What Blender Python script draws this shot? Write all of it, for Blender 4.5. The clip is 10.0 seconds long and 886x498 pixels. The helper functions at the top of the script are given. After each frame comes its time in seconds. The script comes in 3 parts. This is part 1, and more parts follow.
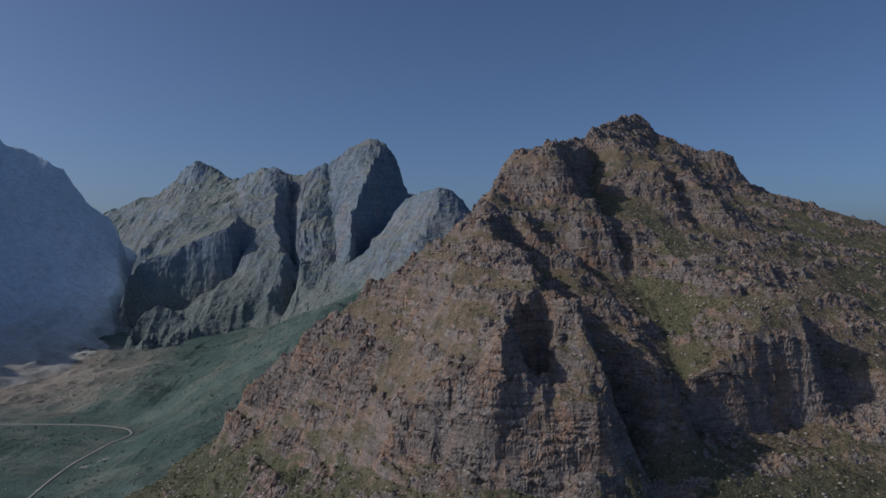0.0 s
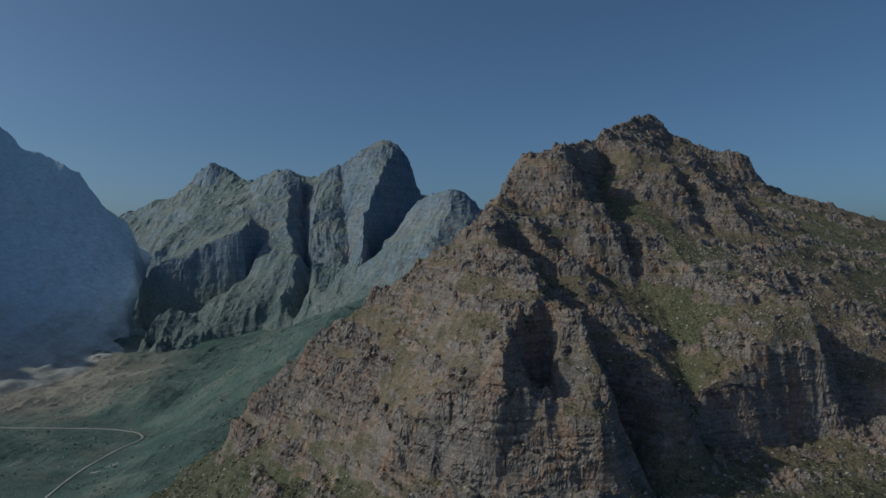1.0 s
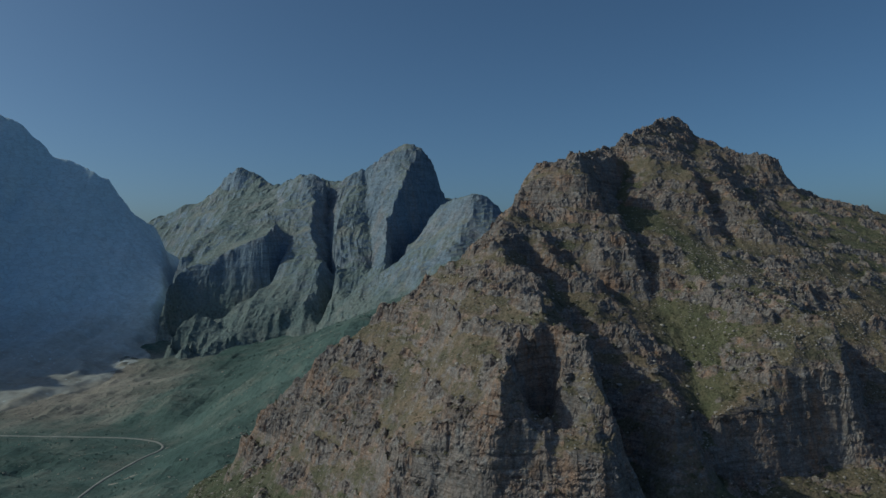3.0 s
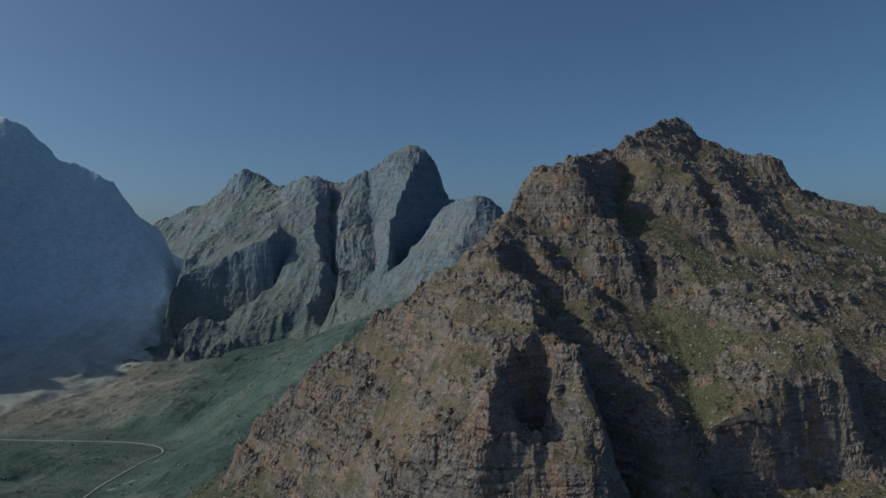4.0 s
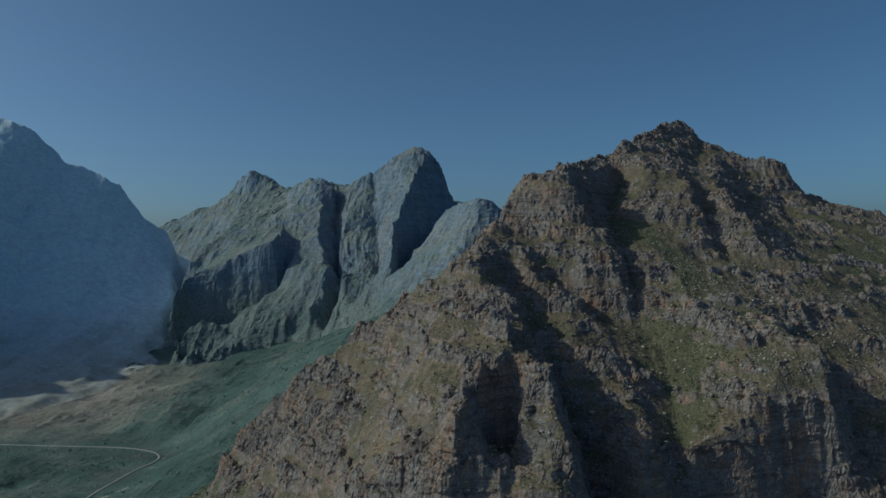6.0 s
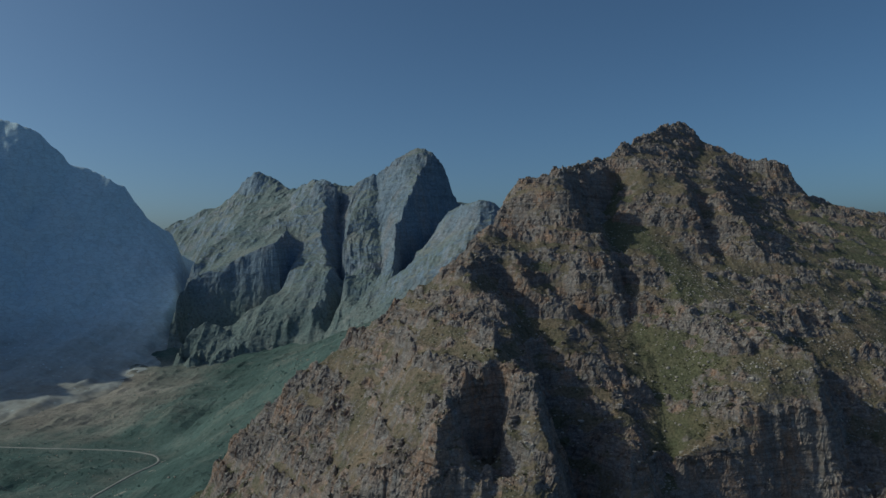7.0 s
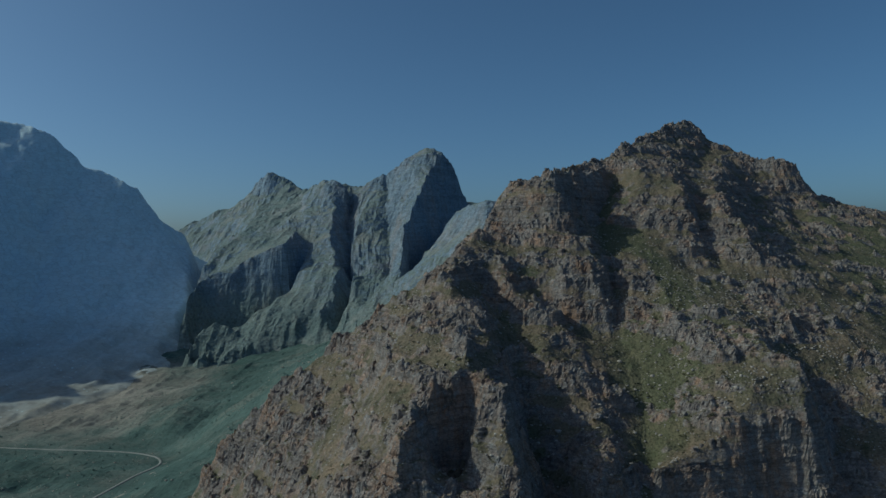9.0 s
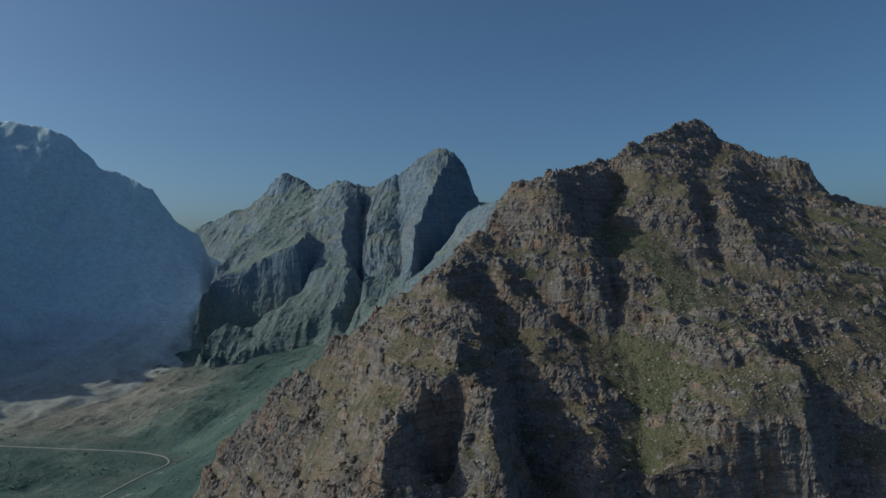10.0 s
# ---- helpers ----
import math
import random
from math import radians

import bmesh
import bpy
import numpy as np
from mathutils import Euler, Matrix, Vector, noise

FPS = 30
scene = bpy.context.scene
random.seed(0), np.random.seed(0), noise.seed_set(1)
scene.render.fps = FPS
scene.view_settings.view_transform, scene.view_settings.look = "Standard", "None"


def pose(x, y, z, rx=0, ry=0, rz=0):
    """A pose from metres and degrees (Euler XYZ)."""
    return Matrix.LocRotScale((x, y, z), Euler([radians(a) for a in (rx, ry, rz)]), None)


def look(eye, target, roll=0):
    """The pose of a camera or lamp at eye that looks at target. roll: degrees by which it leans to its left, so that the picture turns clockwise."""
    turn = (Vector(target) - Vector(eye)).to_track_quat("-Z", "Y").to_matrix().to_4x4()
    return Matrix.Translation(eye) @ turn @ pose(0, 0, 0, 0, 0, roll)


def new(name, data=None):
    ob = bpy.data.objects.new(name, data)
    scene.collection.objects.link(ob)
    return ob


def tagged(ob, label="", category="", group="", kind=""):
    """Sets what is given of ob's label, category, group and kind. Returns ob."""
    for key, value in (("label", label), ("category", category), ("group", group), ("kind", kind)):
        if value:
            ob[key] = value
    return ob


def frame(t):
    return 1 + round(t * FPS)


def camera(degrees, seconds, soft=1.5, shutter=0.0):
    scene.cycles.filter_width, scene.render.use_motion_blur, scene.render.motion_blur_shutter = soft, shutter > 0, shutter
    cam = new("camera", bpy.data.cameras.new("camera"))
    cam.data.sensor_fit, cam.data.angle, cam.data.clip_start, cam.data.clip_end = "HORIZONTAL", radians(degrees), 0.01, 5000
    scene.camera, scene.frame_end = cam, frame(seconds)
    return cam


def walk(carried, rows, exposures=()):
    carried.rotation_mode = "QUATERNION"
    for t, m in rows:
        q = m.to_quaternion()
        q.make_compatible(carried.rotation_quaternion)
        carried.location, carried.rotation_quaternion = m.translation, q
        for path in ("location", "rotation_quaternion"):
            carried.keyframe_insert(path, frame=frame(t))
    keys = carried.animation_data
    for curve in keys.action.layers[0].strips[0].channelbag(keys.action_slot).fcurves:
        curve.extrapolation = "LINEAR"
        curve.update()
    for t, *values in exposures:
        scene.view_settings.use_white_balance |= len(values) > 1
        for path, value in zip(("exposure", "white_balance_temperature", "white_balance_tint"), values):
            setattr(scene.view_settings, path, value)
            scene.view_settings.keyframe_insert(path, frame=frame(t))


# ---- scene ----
cam = camera(64.9, 10.0)
METRES, EYE, TILT, LEAN, TURN = 150.0, 270.0, 0.0, 0.0, 0.0
ROWS = [
    (0.0, 0.0, 0.0, 0.0, 0.0, 0.0, -0.0),
    (0.5, 0.0313, 0.0297, 0.0247, 0.63, -0.06, 0.1),
    (1.0, 0.0638, 0.0587, 0.0468, 1.35, -0.09, 0.2),
    (1.5, 0.0958, 0.0886, 0.0698, 2.04, -0.06, 0.32),
    (2.0, 0.1285, 0.1149, 0.0944, 2.73, -0.08, 0.43),
    (2.5, 0.1616, 0.1399, 0.1193, 3.41, -0.13, 0.49),
    (4.0, 0.2679, 0.2086, 0.1802, 4.56, -0.2, 0.75),
    (4.5, 0.3055, 0.2263, 0.1986, 4.8, -0.27, 0.76),
    (5.0, 0.3474, 0.2437, 0.2145, 5.09, -0.26, 0.79),
    (5.5, 0.3897, 0.2629, 0.2309, 5.37, -0.28, 0.81),
    (7.0, 0.5215, 0.316, 0.2795, 6.32, -0.31, 0.88),
    (7.5, 0.5665, 0.3336, 0.2934, 6.7, -0.35, 0.99),
    (8.0, 0.6123, 0.3522, 0.2989, 7.08, -0.36, 1.06),
    (8.5, 0.6613, 0.3713, 0.3052, 7.5, -0.41, 1.05),
    (9.0, 0.7114, 0.3915, 0.3112, 7.95, -0.42, 1.1),
    (9.5, 0.7631, 0.4125, 0.3166, 8.66, -0.44, 1.11),
    (10.0, 0.816, 0.4352, 0.3228, 9.41, -0.43, 1.17),
]
LIGHT = [(0.0, 0.14, 6500, 9), (0.5, 0.03, 6450, -6), (2.0, 0.05, 6500, -6), (2.5, 0.0, 6250, -11), (4.0, 0.05, 6550, -5), (4.5, 0.0, 6050, -14),
         (5.0, 0.12, 6500, -7), (5.5, 0.0, 6050, -14), (7.0, 0.07, 6400, -9), (7.5, 0.0, 6050, -14), (8.0, 0.12, 6600, -9), (8.5, 0.05, 6050, -14),
         (9.0, 0.06, 6050, -14), (9.5, 0.16, 6350, -9), (10.0, 0.16, 6350, -9)]
walk(cam, [(t, pose(0, 0, EYE, TILT, LEAN, TURN) @ pose(METRES * x, METRES * y, METRES * z, 90 + pitch, roll, yaw)) for t, x, y, z, yaw, pitch, roll in ROWS], LIGHT)

# ---- world, sun, exposure ----
SUN = Vector((-0.80, -0.11, 0.60)).normalized()          # towards the sun: to the left of the flight
world = bpy.data.worlds.new("sky")
scene.world = world
world.use_nodes = True
wn = world.node_tree.nodes
sky = wn.new("ShaderNodeTexSky")
sky.sky_type, sky.sun_disc = "NISHITA", False
sky.sun_elevation, sky.sun_rotation = math.asin(SUN.z), math.atan2(SUN.x, SUN.y)
sky.altitude, sky.air_density, sky.dust_density, sky.ozone_density = 0, 0.6, 2.0, 6.5
wn["Background"].inputs["Strength"].default_value = 0.075
world.node_tree.links.new(sky.outputs["Color"], wn["Background"].inputs["Color"])
sun = new("sun", bpy.data.lights.new("sun", "SUN"))
sun.data.energy, sun.data.angle, sun.data.color = 1.65, radians(0.6), (1.0, 0.92, 0.81)
sun.matrix_world = look(SUN * 100, (0, 0, 0))


# ---- noise on arrays ----
def lattice(*cells):
    """A random number from 0 to 1 for each whole-number cell."""
    h = np.zeros(cells[0].shape, np.uint32)
    for c, k in zip(cells, (374761393, 668265263, 2147483647, 1274126177)):
        h = (h ^ (c.astype(np.int64) & 0xFFFFFFFF).astype(np.uint32)) * np.uint32(k)
        h ^= h >> np.uint32(15)
    h *= np.uint32(2246822519)
    h ^= h >> np.uint32(13)
    return (h & np.uint32(0xFFFFFF)).astype(np.float32) / np.float32(0xFFFFFF)


def smooth_noise(*p, seed=0):
    """Smooth noise from -1 to 1 in two or three dimensions."""
    i = [np.floor(q).astype(np.int64) for q in p]
    f = [(q - k).astype(np.float32) for q, k in zip(p, i)]
    f = [t * t * t * (t * (t * 6 - 15) + 10) for t in f]
    total = 0
    for corner in range(1 << len(p)):
        w = 1
        for a in range(len(p)):
            w = w * (f[a] if corner >> a & 1 else 1 - f[a])
        total = total + w * lattice(*[k + (corner >> a & 1) for a, k in enumerate(i)], np.full(i[0].shape, seed))
    return total * 2 - 1


def fbm(*p, octaves=4, seed=0, ridged=False):
    total, amp, size = 0, 1.0, 1.0
    for o in range(octaves):
        n = smooth_noise(*[q * size for q in p], seed=seed + o)
        total = total + amp * (1 - 2 * np.abs(n) if ridged else n)
        amp, size = amp * 0.5, size * 2.03
    return total


def cells(*p, seed=0):
    """Cell noise: a random number for each cell, and how near its border is (0 at the border)."""
    i = [np.floor(q).astype(np.int64) for q in p]
    best, second, value = np.full(p[0].shape, 9, np.float32), np.full(p[0].shape, 9, np.float32), np.zeros(p[0].shape, np.float32)
    for n in range(3 ** len(p)):
        j = [k + n // 3 ** a % 3 - 1 for a, k in enumerate(i)]
        d = sum(((q - k - lattice(*j, np.full(i[0].shape, seed + a))) ** 2 for a, (q, k) in enumerate(zip(p, j)))).astype(np.float32)
        r = lattice(*j, np.full(i[0].shape, seed + 7))
        near = d < best
        second = np.where(near, best, np.minimum(second, d))
        value, best = np.where(near, r, value), np.where(near, d, best)
    return value, np.sqrt(second) - np.sqrt(best)


def blur(a, n, axis):
    if n < 2:
        return a
    pad = [(0, 0), (0, 0)]
    pad[axis] = (n, n)
    c = np.cumsum(np.pad(a, pad, mode="edge"), axis=axis)
    m = a.shape[axis]
    at = np.arange(m) + n
    return (np.take(c, at + n // 2, axis) - np.take(c, at - (n - n // 2), axis)) / n


# ---- land from lines: crests, spurs, gullies and feet ----
class Land:
    """A taut sheet of land over crest, spur, gully and foot lines given as (x, y, z); hard: how rocky the ground is along a line."""

    def __init__(self, x0, x1, y0, y1, step):
        self.box, self.lines = (x0, x1, y0, y1, step), []

    def line(self, *points, hard=0.5):
        self.lines.append((np.array(points, float), hard))
        return self

    def settle(self, soften=0):
        x0, x1, y0, y1, step = self.box
        self.grid = self.hardness = None
        for k in (32, 16, 8, 4, 2, 1):
            h = step * k
            cols, rows = int((x1 - x0) / h) + 2, int((y1 - y0) / h) + 2
            known, count = np.zeros((rows, cols, 2)), np.zeros((rows, cols, 1))
            for pts, hard in self.lines:
                for a, b in zip(pts[:-1], pts[1:]):
                    n = int(np.hypot(*(b - a)[:2]) / h * 2) + 2
                    p = a + (b - a) * np.linspace(0, 1, n)[:, None]
                    i, j = np.rint((p[:, 0] - x0) / h).astype(int), np.rint((p[:, 1] - y0) / h).astype(int)
                    ok = (i >= 0) & (i < cols) & (j >= 0) & (j < rows)
                    np.add.at(known, (j[ok], i[ok]), np.stack((p[ok, 2], np.full(ok.sum(), hard)), 1))
                    np.add.at(count, (j[ok], i[ok]), 1)
            fixed = count[..., 0] > 0
            known[fixed] /= count[fixed]
            if self.grid is None:
                z = np.full((rows, cols, 2), known[fixed].mean(axis=0))
            else:
                j, i = np.minimum(np.arange(rows) / 2, old.shape[0] - 1.001), np.minimum(np.arange(cols) / 2, old.shape[1] - 1.001)
                jj, ii = j.astype(int), i.astype(int)
                fj, fi = (j - jj)[:, None, None], (i - ii)[None, :, None]
                z = (old[jj][:, ii] * (1 - fi) + old[jj][:, ii + 1] * fi) * (1 - fj) + (old[jj + 1][:, ii] * (1 - fi) + old[jj + 1][:, ii + 1] * fi) * fj
            for _ in range(160 if k > 1 else 60):
                z[fixed] = known[fixed]
                e = np.pad(z, ((1, 1), (1, 1), (0, 0)), mode="edge")
                z = 0.25 * (e[:-2, 1:-1] + e[2:, 1:-1] + e[1:-1, :-2] + e[1:-1, 2:])
            z[fixed] = known[fixed]
            old, self.grid = z, z[..., 0]
        for _ in range(2):
            self.grid = blur(blur(self.grid, 2 * soften, 0), 2 * soften, 1)
        self.hardness = blur(blur(z[..., 1], 4, 0), 4, 1)
        return self

    def rocky(self, x, y):
        keep, self.grid = self.grid, self.hardness
        value = self(x, y)
        self.grid = keep
        return value

    def __call__(self, x, y):
        x0, _, y0, _, step = self.box
        g = self.grid
        u, v = np.clip((x - x0) / step, 0, g.shape[1] - 1.001), np.clip((y - y0) / step, 0, g.shape[0] - 1.001)
        i, j = u.astype(int), v.astype(int)
        u, v = u - i, v - j
        return (g[j, i] * (1 - u) + g[j, i + 1] * u) * (1 - v) + (g[j + 1, i] * (1 - u) + g[j + 1, i + 1] * u) * v


def strata(z, period, ledge, flat):
    """Cuts heights into beds: a gentle ledge, then a steep step."""
    u = z / period
    k = np.floor(u)
    f = u - k
    g = np.where(f < ledge, f / ledge * flat, flat + (1 - flat) * np.clip((f - ledge) / (1 - ledge), 0, 1))
    return (k + g) * period


def sheet(name, x, y, z, material, smooth=False):
    """A mesh from arrays of rows and columns."""
    rows, cols = x.shape
    n = np.arange(rows * cols, dtype=np.int32).reshape(rows, cols)
    quads = np.stack((n[:-1, :-1], n[:-1, 1:], n[1:, 1:], n[1:, :-1]), -1).reshape(-1, 4)
    me = bpy.data.meshes.new(name)
    me.vertices.add(rows * cols)
    me.vertices.foreach_set("co", np.stack((x, y, z), -1).astype(np.float32).ravel())
    me.loops.add(quads.size)
    me.loops.foreach_set("vertex_index", quads.ravel())
    me.polygons.add(len(quads))
    me.polygons.foreach_set("loop_start", np.arange(0, quads.size, 4, dtype=np.int32))
    me.polygons.foreach_set("use_smooth", np.full(len(quads), smooth))
    me.update(calc_edges=True)
    me.materials.append(material)
    return new(name, me)


def normals(x, y, z):
    p = np.stack((x, y, z), -1)
    n = np.cross(np.gradient(p, axis=1), np.gradient(p, axis=0))
    return n / (np.linalg.norm(n, axis=-1, keepdims=True) + 1e-9)


# ---- materials ----
def material(name):
    m = bpy.data.materials.new(name)
    m.use_nodes = True
    return m, m.node_tree.nodes, m.node_tree.links, m.node_tree.nodes["Principled BSDF"]


class Nodes:
    """Short hands for building a node material in world-size coordinates."""

    def __init__(self, name, rough=0.9, specular=0.25):
        self.m, self.n, self.l, self.bsdf = material(name)
        self.bsdf.inputs["Roughness"].default_value = rough
        self.bsdf.inputs["Specular IOR Level"].default_value = specular
        self.geo = self.n.new("ShaderNodeNewGeometry")
        self.place = self.geo.outputs["Position"]

    def scaled(self, sx, sy, sz):
        k = self.n.new("ShaderNodeVectorMath")
        k.operation = "MULTIPLY"
        k.inputs[1].default_value = (sx, sy, sz)
        self.l.new(self.place, k.inputs[0])
        return k.outputs[0]

    def noise(self, scale, detail=5, rough=0.6, stretch=(1, 1, 1)):
        k = self.n.new("ShaderNodeTexNoise")
        k.inputs["Scale"].default_value, k.inputs["Detail"].default_value, k.inputs["Roughness"].default_value = scale, detail, rough
        self.l.new(self.scaled(*stretch), k.inputs["Vector"])
        return k.outputs["Fac"]

    def cell(self, scale, stretch=(1, 1, 1), feature="F1"):
        k = self.n.new("ShaderNodeTexVoronoi")
        k.feature = feature
        k.inputs["Scale"].default_value = scale
        self.l.new(self.scaled(*stretch), k.inputs["Vector"])
        return k.outputs["Distance"]

    def block(self, scale, stretch=(1, 1, 1)):
        """A random grey for each block of rock."""
        k = self.n.new("ShaderNodeTexVoronoi")
        k.inputs["Scale"].default_value = scale
        self.l.new(self.scaled(*stretch), k.inputs["Vector"])
        grey = self.n.new("ShaderNodeSeparateColor")
        self.l.new(k.outputs["Color"], grey.inputs[0])
        return grey.outputs["Red"]

    def ramp(self, fac, *stops):
        k = self.n.new("ShaderNodeValToRGB")
        e = k.color_ramp.elements
        while len(e) < len(stops):
            e.new(0.5)
        for slot, (at, c) in zip(e, stops):
            slot.position, slot.color = at, (*c, 1) if isinstance(c, tuple) else (c, c, c, 1)
        self.l.new(fac, k.inputs["Fac"])
        return k.outputs["Color"]

    def mix(self, fac, a, b, how="MIX"):
        k = self.n.new("ShaderNodeMix")
        k.data_type, k.blend_type = "RGBA", how
        for socket, value in ((k.inputs["Factor"], fac), (k.inputs["A"], a), (k.inputs["B"], b)):
            if isinstance(value, tuple):
                socket.default_value = (*value, 1)
            elif isinstance(value, float):
                socket.default_value = value
            else:
                self.l.new(value, socket)
        return k.outputs["Result"]

    def maths(self, op, a, b):
        k = self.n.new("ShaderNodeMath")
        k.operation = op
        for socket, value in zip(k.inputs, (a, b)):
            if isinstance(value, (int, float)):
                socket.default_value = value
            else:
                self.l.new(value, socket)
        return k.outputs[0]

    def upward(self):
        k = self.n.new("ShaderNodeSeparateXYZ")
        self.l.new(self.geo.outputs["Normal"], k.inputs[0])
        return k.outputs["Z"]

    def bump(self, height, distance, strength=1.0):
        k = self.n.new("ShaderNodeBump")
        k.inputs["Distance"].default_value, k.inputs["Strength"].default_value = distance, strength
        self.l.new(height, k.inputs["Height"])
        self.l.new(k.outputs[0], self.bsdf.inputs["Normal"])

    def colour(self, c):
        self.l.new(c, self.bsdf.inputs["Base Color"])
        return self.m


def rock_and_scrub(name, size, rock_a, rock_b, rust, lichen, scrub_a, scrub_b, soil, edge=(0.50, 0.70), relief=1.0, green_below=None, climb_over=0.11, by_level=False):
    """Bedded sandstone on the steep ground and low scrub, grass and soil on the ledges; size stretches the grain."""
    k = Nodes(name, 0.92, 0.2)
    rock = k.mix(k.ramp(k.noise(0.035 / size, 6, 0.65), (0.35, 0.0), (0.65, 1.0)), rock_a, rock_b)
    rock = k.mix(k.ramp(k.noise(0.05 / size, 5, 0.7, (1, 1, 0.45)), (0.47, 0.0), (0.66, 0.85)), rock, rust)
    rock = k.mix(k.ramp(k.noise(0.22 / size, 4, 0.7), (0.50, 0.0), (0.66, 0.8)), rock, lichen)
    beds = k.ramp(k.noise(0.30 / size, 3, 0.6, (0.05, 0.05, 1.4)), (0.40, 0.35), (0.53, 1.0))
    rock = k.mix(0.42 * relief ** 3, rock, beds, "MULTIPLY")
    joints = k.ramp(k.noise(0.55 / size, 3, 0.6, (1, 1, 0.18)), (0.36, 0.5), (0.50, 1.0))
    rock = k.mix(0.45 * relief, rock, joints, "MULTIPLY")
    rock = k.mix(0.55 * relief, rock, k.ramp(k.block(0.30 / size, (1, 1, 2.2)), (0.0, 0.55), (0.5, 0.85), (1.0, 1.0)), "MULTIPLY")
    rock = k.mix(0.7 * relief, rock, k.ramp(k.cell(0.30 / size, (1, 1, 2.2), "DISTANCE_TO_EDGE"), (0.0, 0.35), (0.07, 1.0)), "MULTIPLY")
    scrub = k.mix(k.ramp(k.noise(0.06 / size, 6, 0.7), (0.38, 0.0), (0.62, 1.0)), scrub_a, scrub_b)
    scrub = k.mix(k.ramp(k.noise(0.028 / size, 5, 0.75), (0.50, 0.0), (0.66, 0.65)), scrub, soil)
    tufts = k.ramp(k.cell(0.55 / size), (0.15, 0.45), (0.6, 1.0))
    scrub = k.mix(0.8 * relief, scrub, tufts, "MULTIPLY")
    pebble = k.ramp(k.cell(0.42 / size), (0.10, 1.0), (0.22, 0.0))
    strewn = k.ramp(k.noise(0.02 / size, 5, 0.7), (0.46, 0.0), (0.60, 0.9))
    scrub = k.mix(k.mix(1.0, pebble, strewn, "MULTIPLY"), scrub, lichen)
    level = k.upward()
    if by_level:
        lie_of = k.n.new("ShaderNodeAttribute")
        lie_of.attribute_name = "level"
        level = k.maths("ADD", k.maths("MULTIPLY", level, 0.35), k.maths("MULTIPLY", lie_of.outputs["Fac"], 0.65))
    up = k.maths("ADD", level, k.maths("MULTIPLY", k.maths("SUBTRACT", k.noise(0.12 / size, 5, 0.7), 0.5), 0.55))
    up = k.maths("ADD", up, k.maths("MULTIPLY", k.maths("SUBTRACT", k.noise(0.5 / size, 4, 0.7), 0.5), 0.50))
    cover = k.ramp(up, (edge[0], 0.0), (edge[1], 1.0))
    if green_below:                                  # the valley's scrub climbs the lower slopes
        k.l.new(k.place, k.n.new("ShaderNodeSeparateXYZ").inputs[0])
        height = k.maths("ADD", k.n[-1].outputs["Z"], k.maths("MULTIPLY", k.noise(0.012, 5, 0.7), 150))
        climb = k.ramp(k.maths("MULTIPLY", height, 0.001), (green_below * 0.001, 1.0), (green_below * 0.001 + climb_over, 0.0))
        cover = k.mix(climb, cover, (1.0, 1.0, 1.0))
    rough = k.maths("ADD", k.noise(0.8 / size, 5, 0.7, (1, 1, 1.5)), k.maths("MULTIPLY", k.cell(0.55 / size, (1, 1, 0.8)), 0.7))
    rough = k.maths("ADD", rough, k.maths("MULTIPLY", k.noise(0.4 / size, 3, 0.6, (0.15, 0.15, 2.0)), 0.9))
    k.bump(rough, 0.8 * size, 0.9 * relief * relief)
    if by_level:                                     # denser bush of the valley on the lowest slopes
        parts = k.n.new("ShaderNodeSeparateXYZ")
        k.l.new(k.place, parts.inputs[0])
        height = k.maths("ADD", parts.outputs["Z"], k.maths("MULTIPLY", k.noise(0.03, 5, 0.7), 90))
        bush = k.mix(k.ramp(k.noise(0.05, 6, 0.7), (0.38, 0.0), (0.62, 1.0)), (0.070, 0.085, 0.052), (0.125, 0.125, 0.080))
        moist = k.n.new("ShaderNodeAttribute")       # greener along the gully floors
        moist.attribute_name = "moist"
        scrub = k.mix(k.maths("MULTIPLY", moist.outputs["Fac"], 0.65), scrub, k.mix(0.7, (0.118, 0.128, 0.070), tufts, "MULTIPLY"))
        scrub = k.mix(k.ramp(k.maths("MULTIPLY", height, 0.002), (0.25, 1.0), (0.42, 0.0)), scrub, k.mix(0.7, bush, tufts, "MULTIPLY"))
    return k.colour(k.mix(cover, rock, scrub))


near_rock = rock_and_scrub("sandstone_and_fynbos", 1.0, (0.262, 0.216, 0.198), (0.340, 0.294, 0.276), (0.435, 0.268, 0.182), (0.335, 0.328, 0.332),
                           (0.124, 0.115, 0.076), (0.212, 0.166, 0.118), (0.320, 0.225, 0.162), (0.58, 0.78), by_level=True)
# far range: distance haze is mixed into these blue-grey rock and scrub colours
range_rock = rock_and_scrub("hazed_sandstone", 4.0, (0.206, 0.270, 0.350), (0.258, 0.320, 0.392), (0.345, 0.328, 0.335), (0.258, 0.322, 0.392),
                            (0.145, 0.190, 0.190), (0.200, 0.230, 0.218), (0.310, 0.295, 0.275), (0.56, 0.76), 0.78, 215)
# west face: haze painted as very pale blue rock; only the foot stays tan
west_rock = rock_and_scrub("hazed_west_stone", 6.0, (0.60, 0.74, 0.83), (0.64, 0.77, 0.85), (0.66, 0.75, 0.80), (0.65, 0.77, 0.84),
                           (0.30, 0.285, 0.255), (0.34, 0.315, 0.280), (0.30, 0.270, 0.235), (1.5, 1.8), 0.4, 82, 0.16)


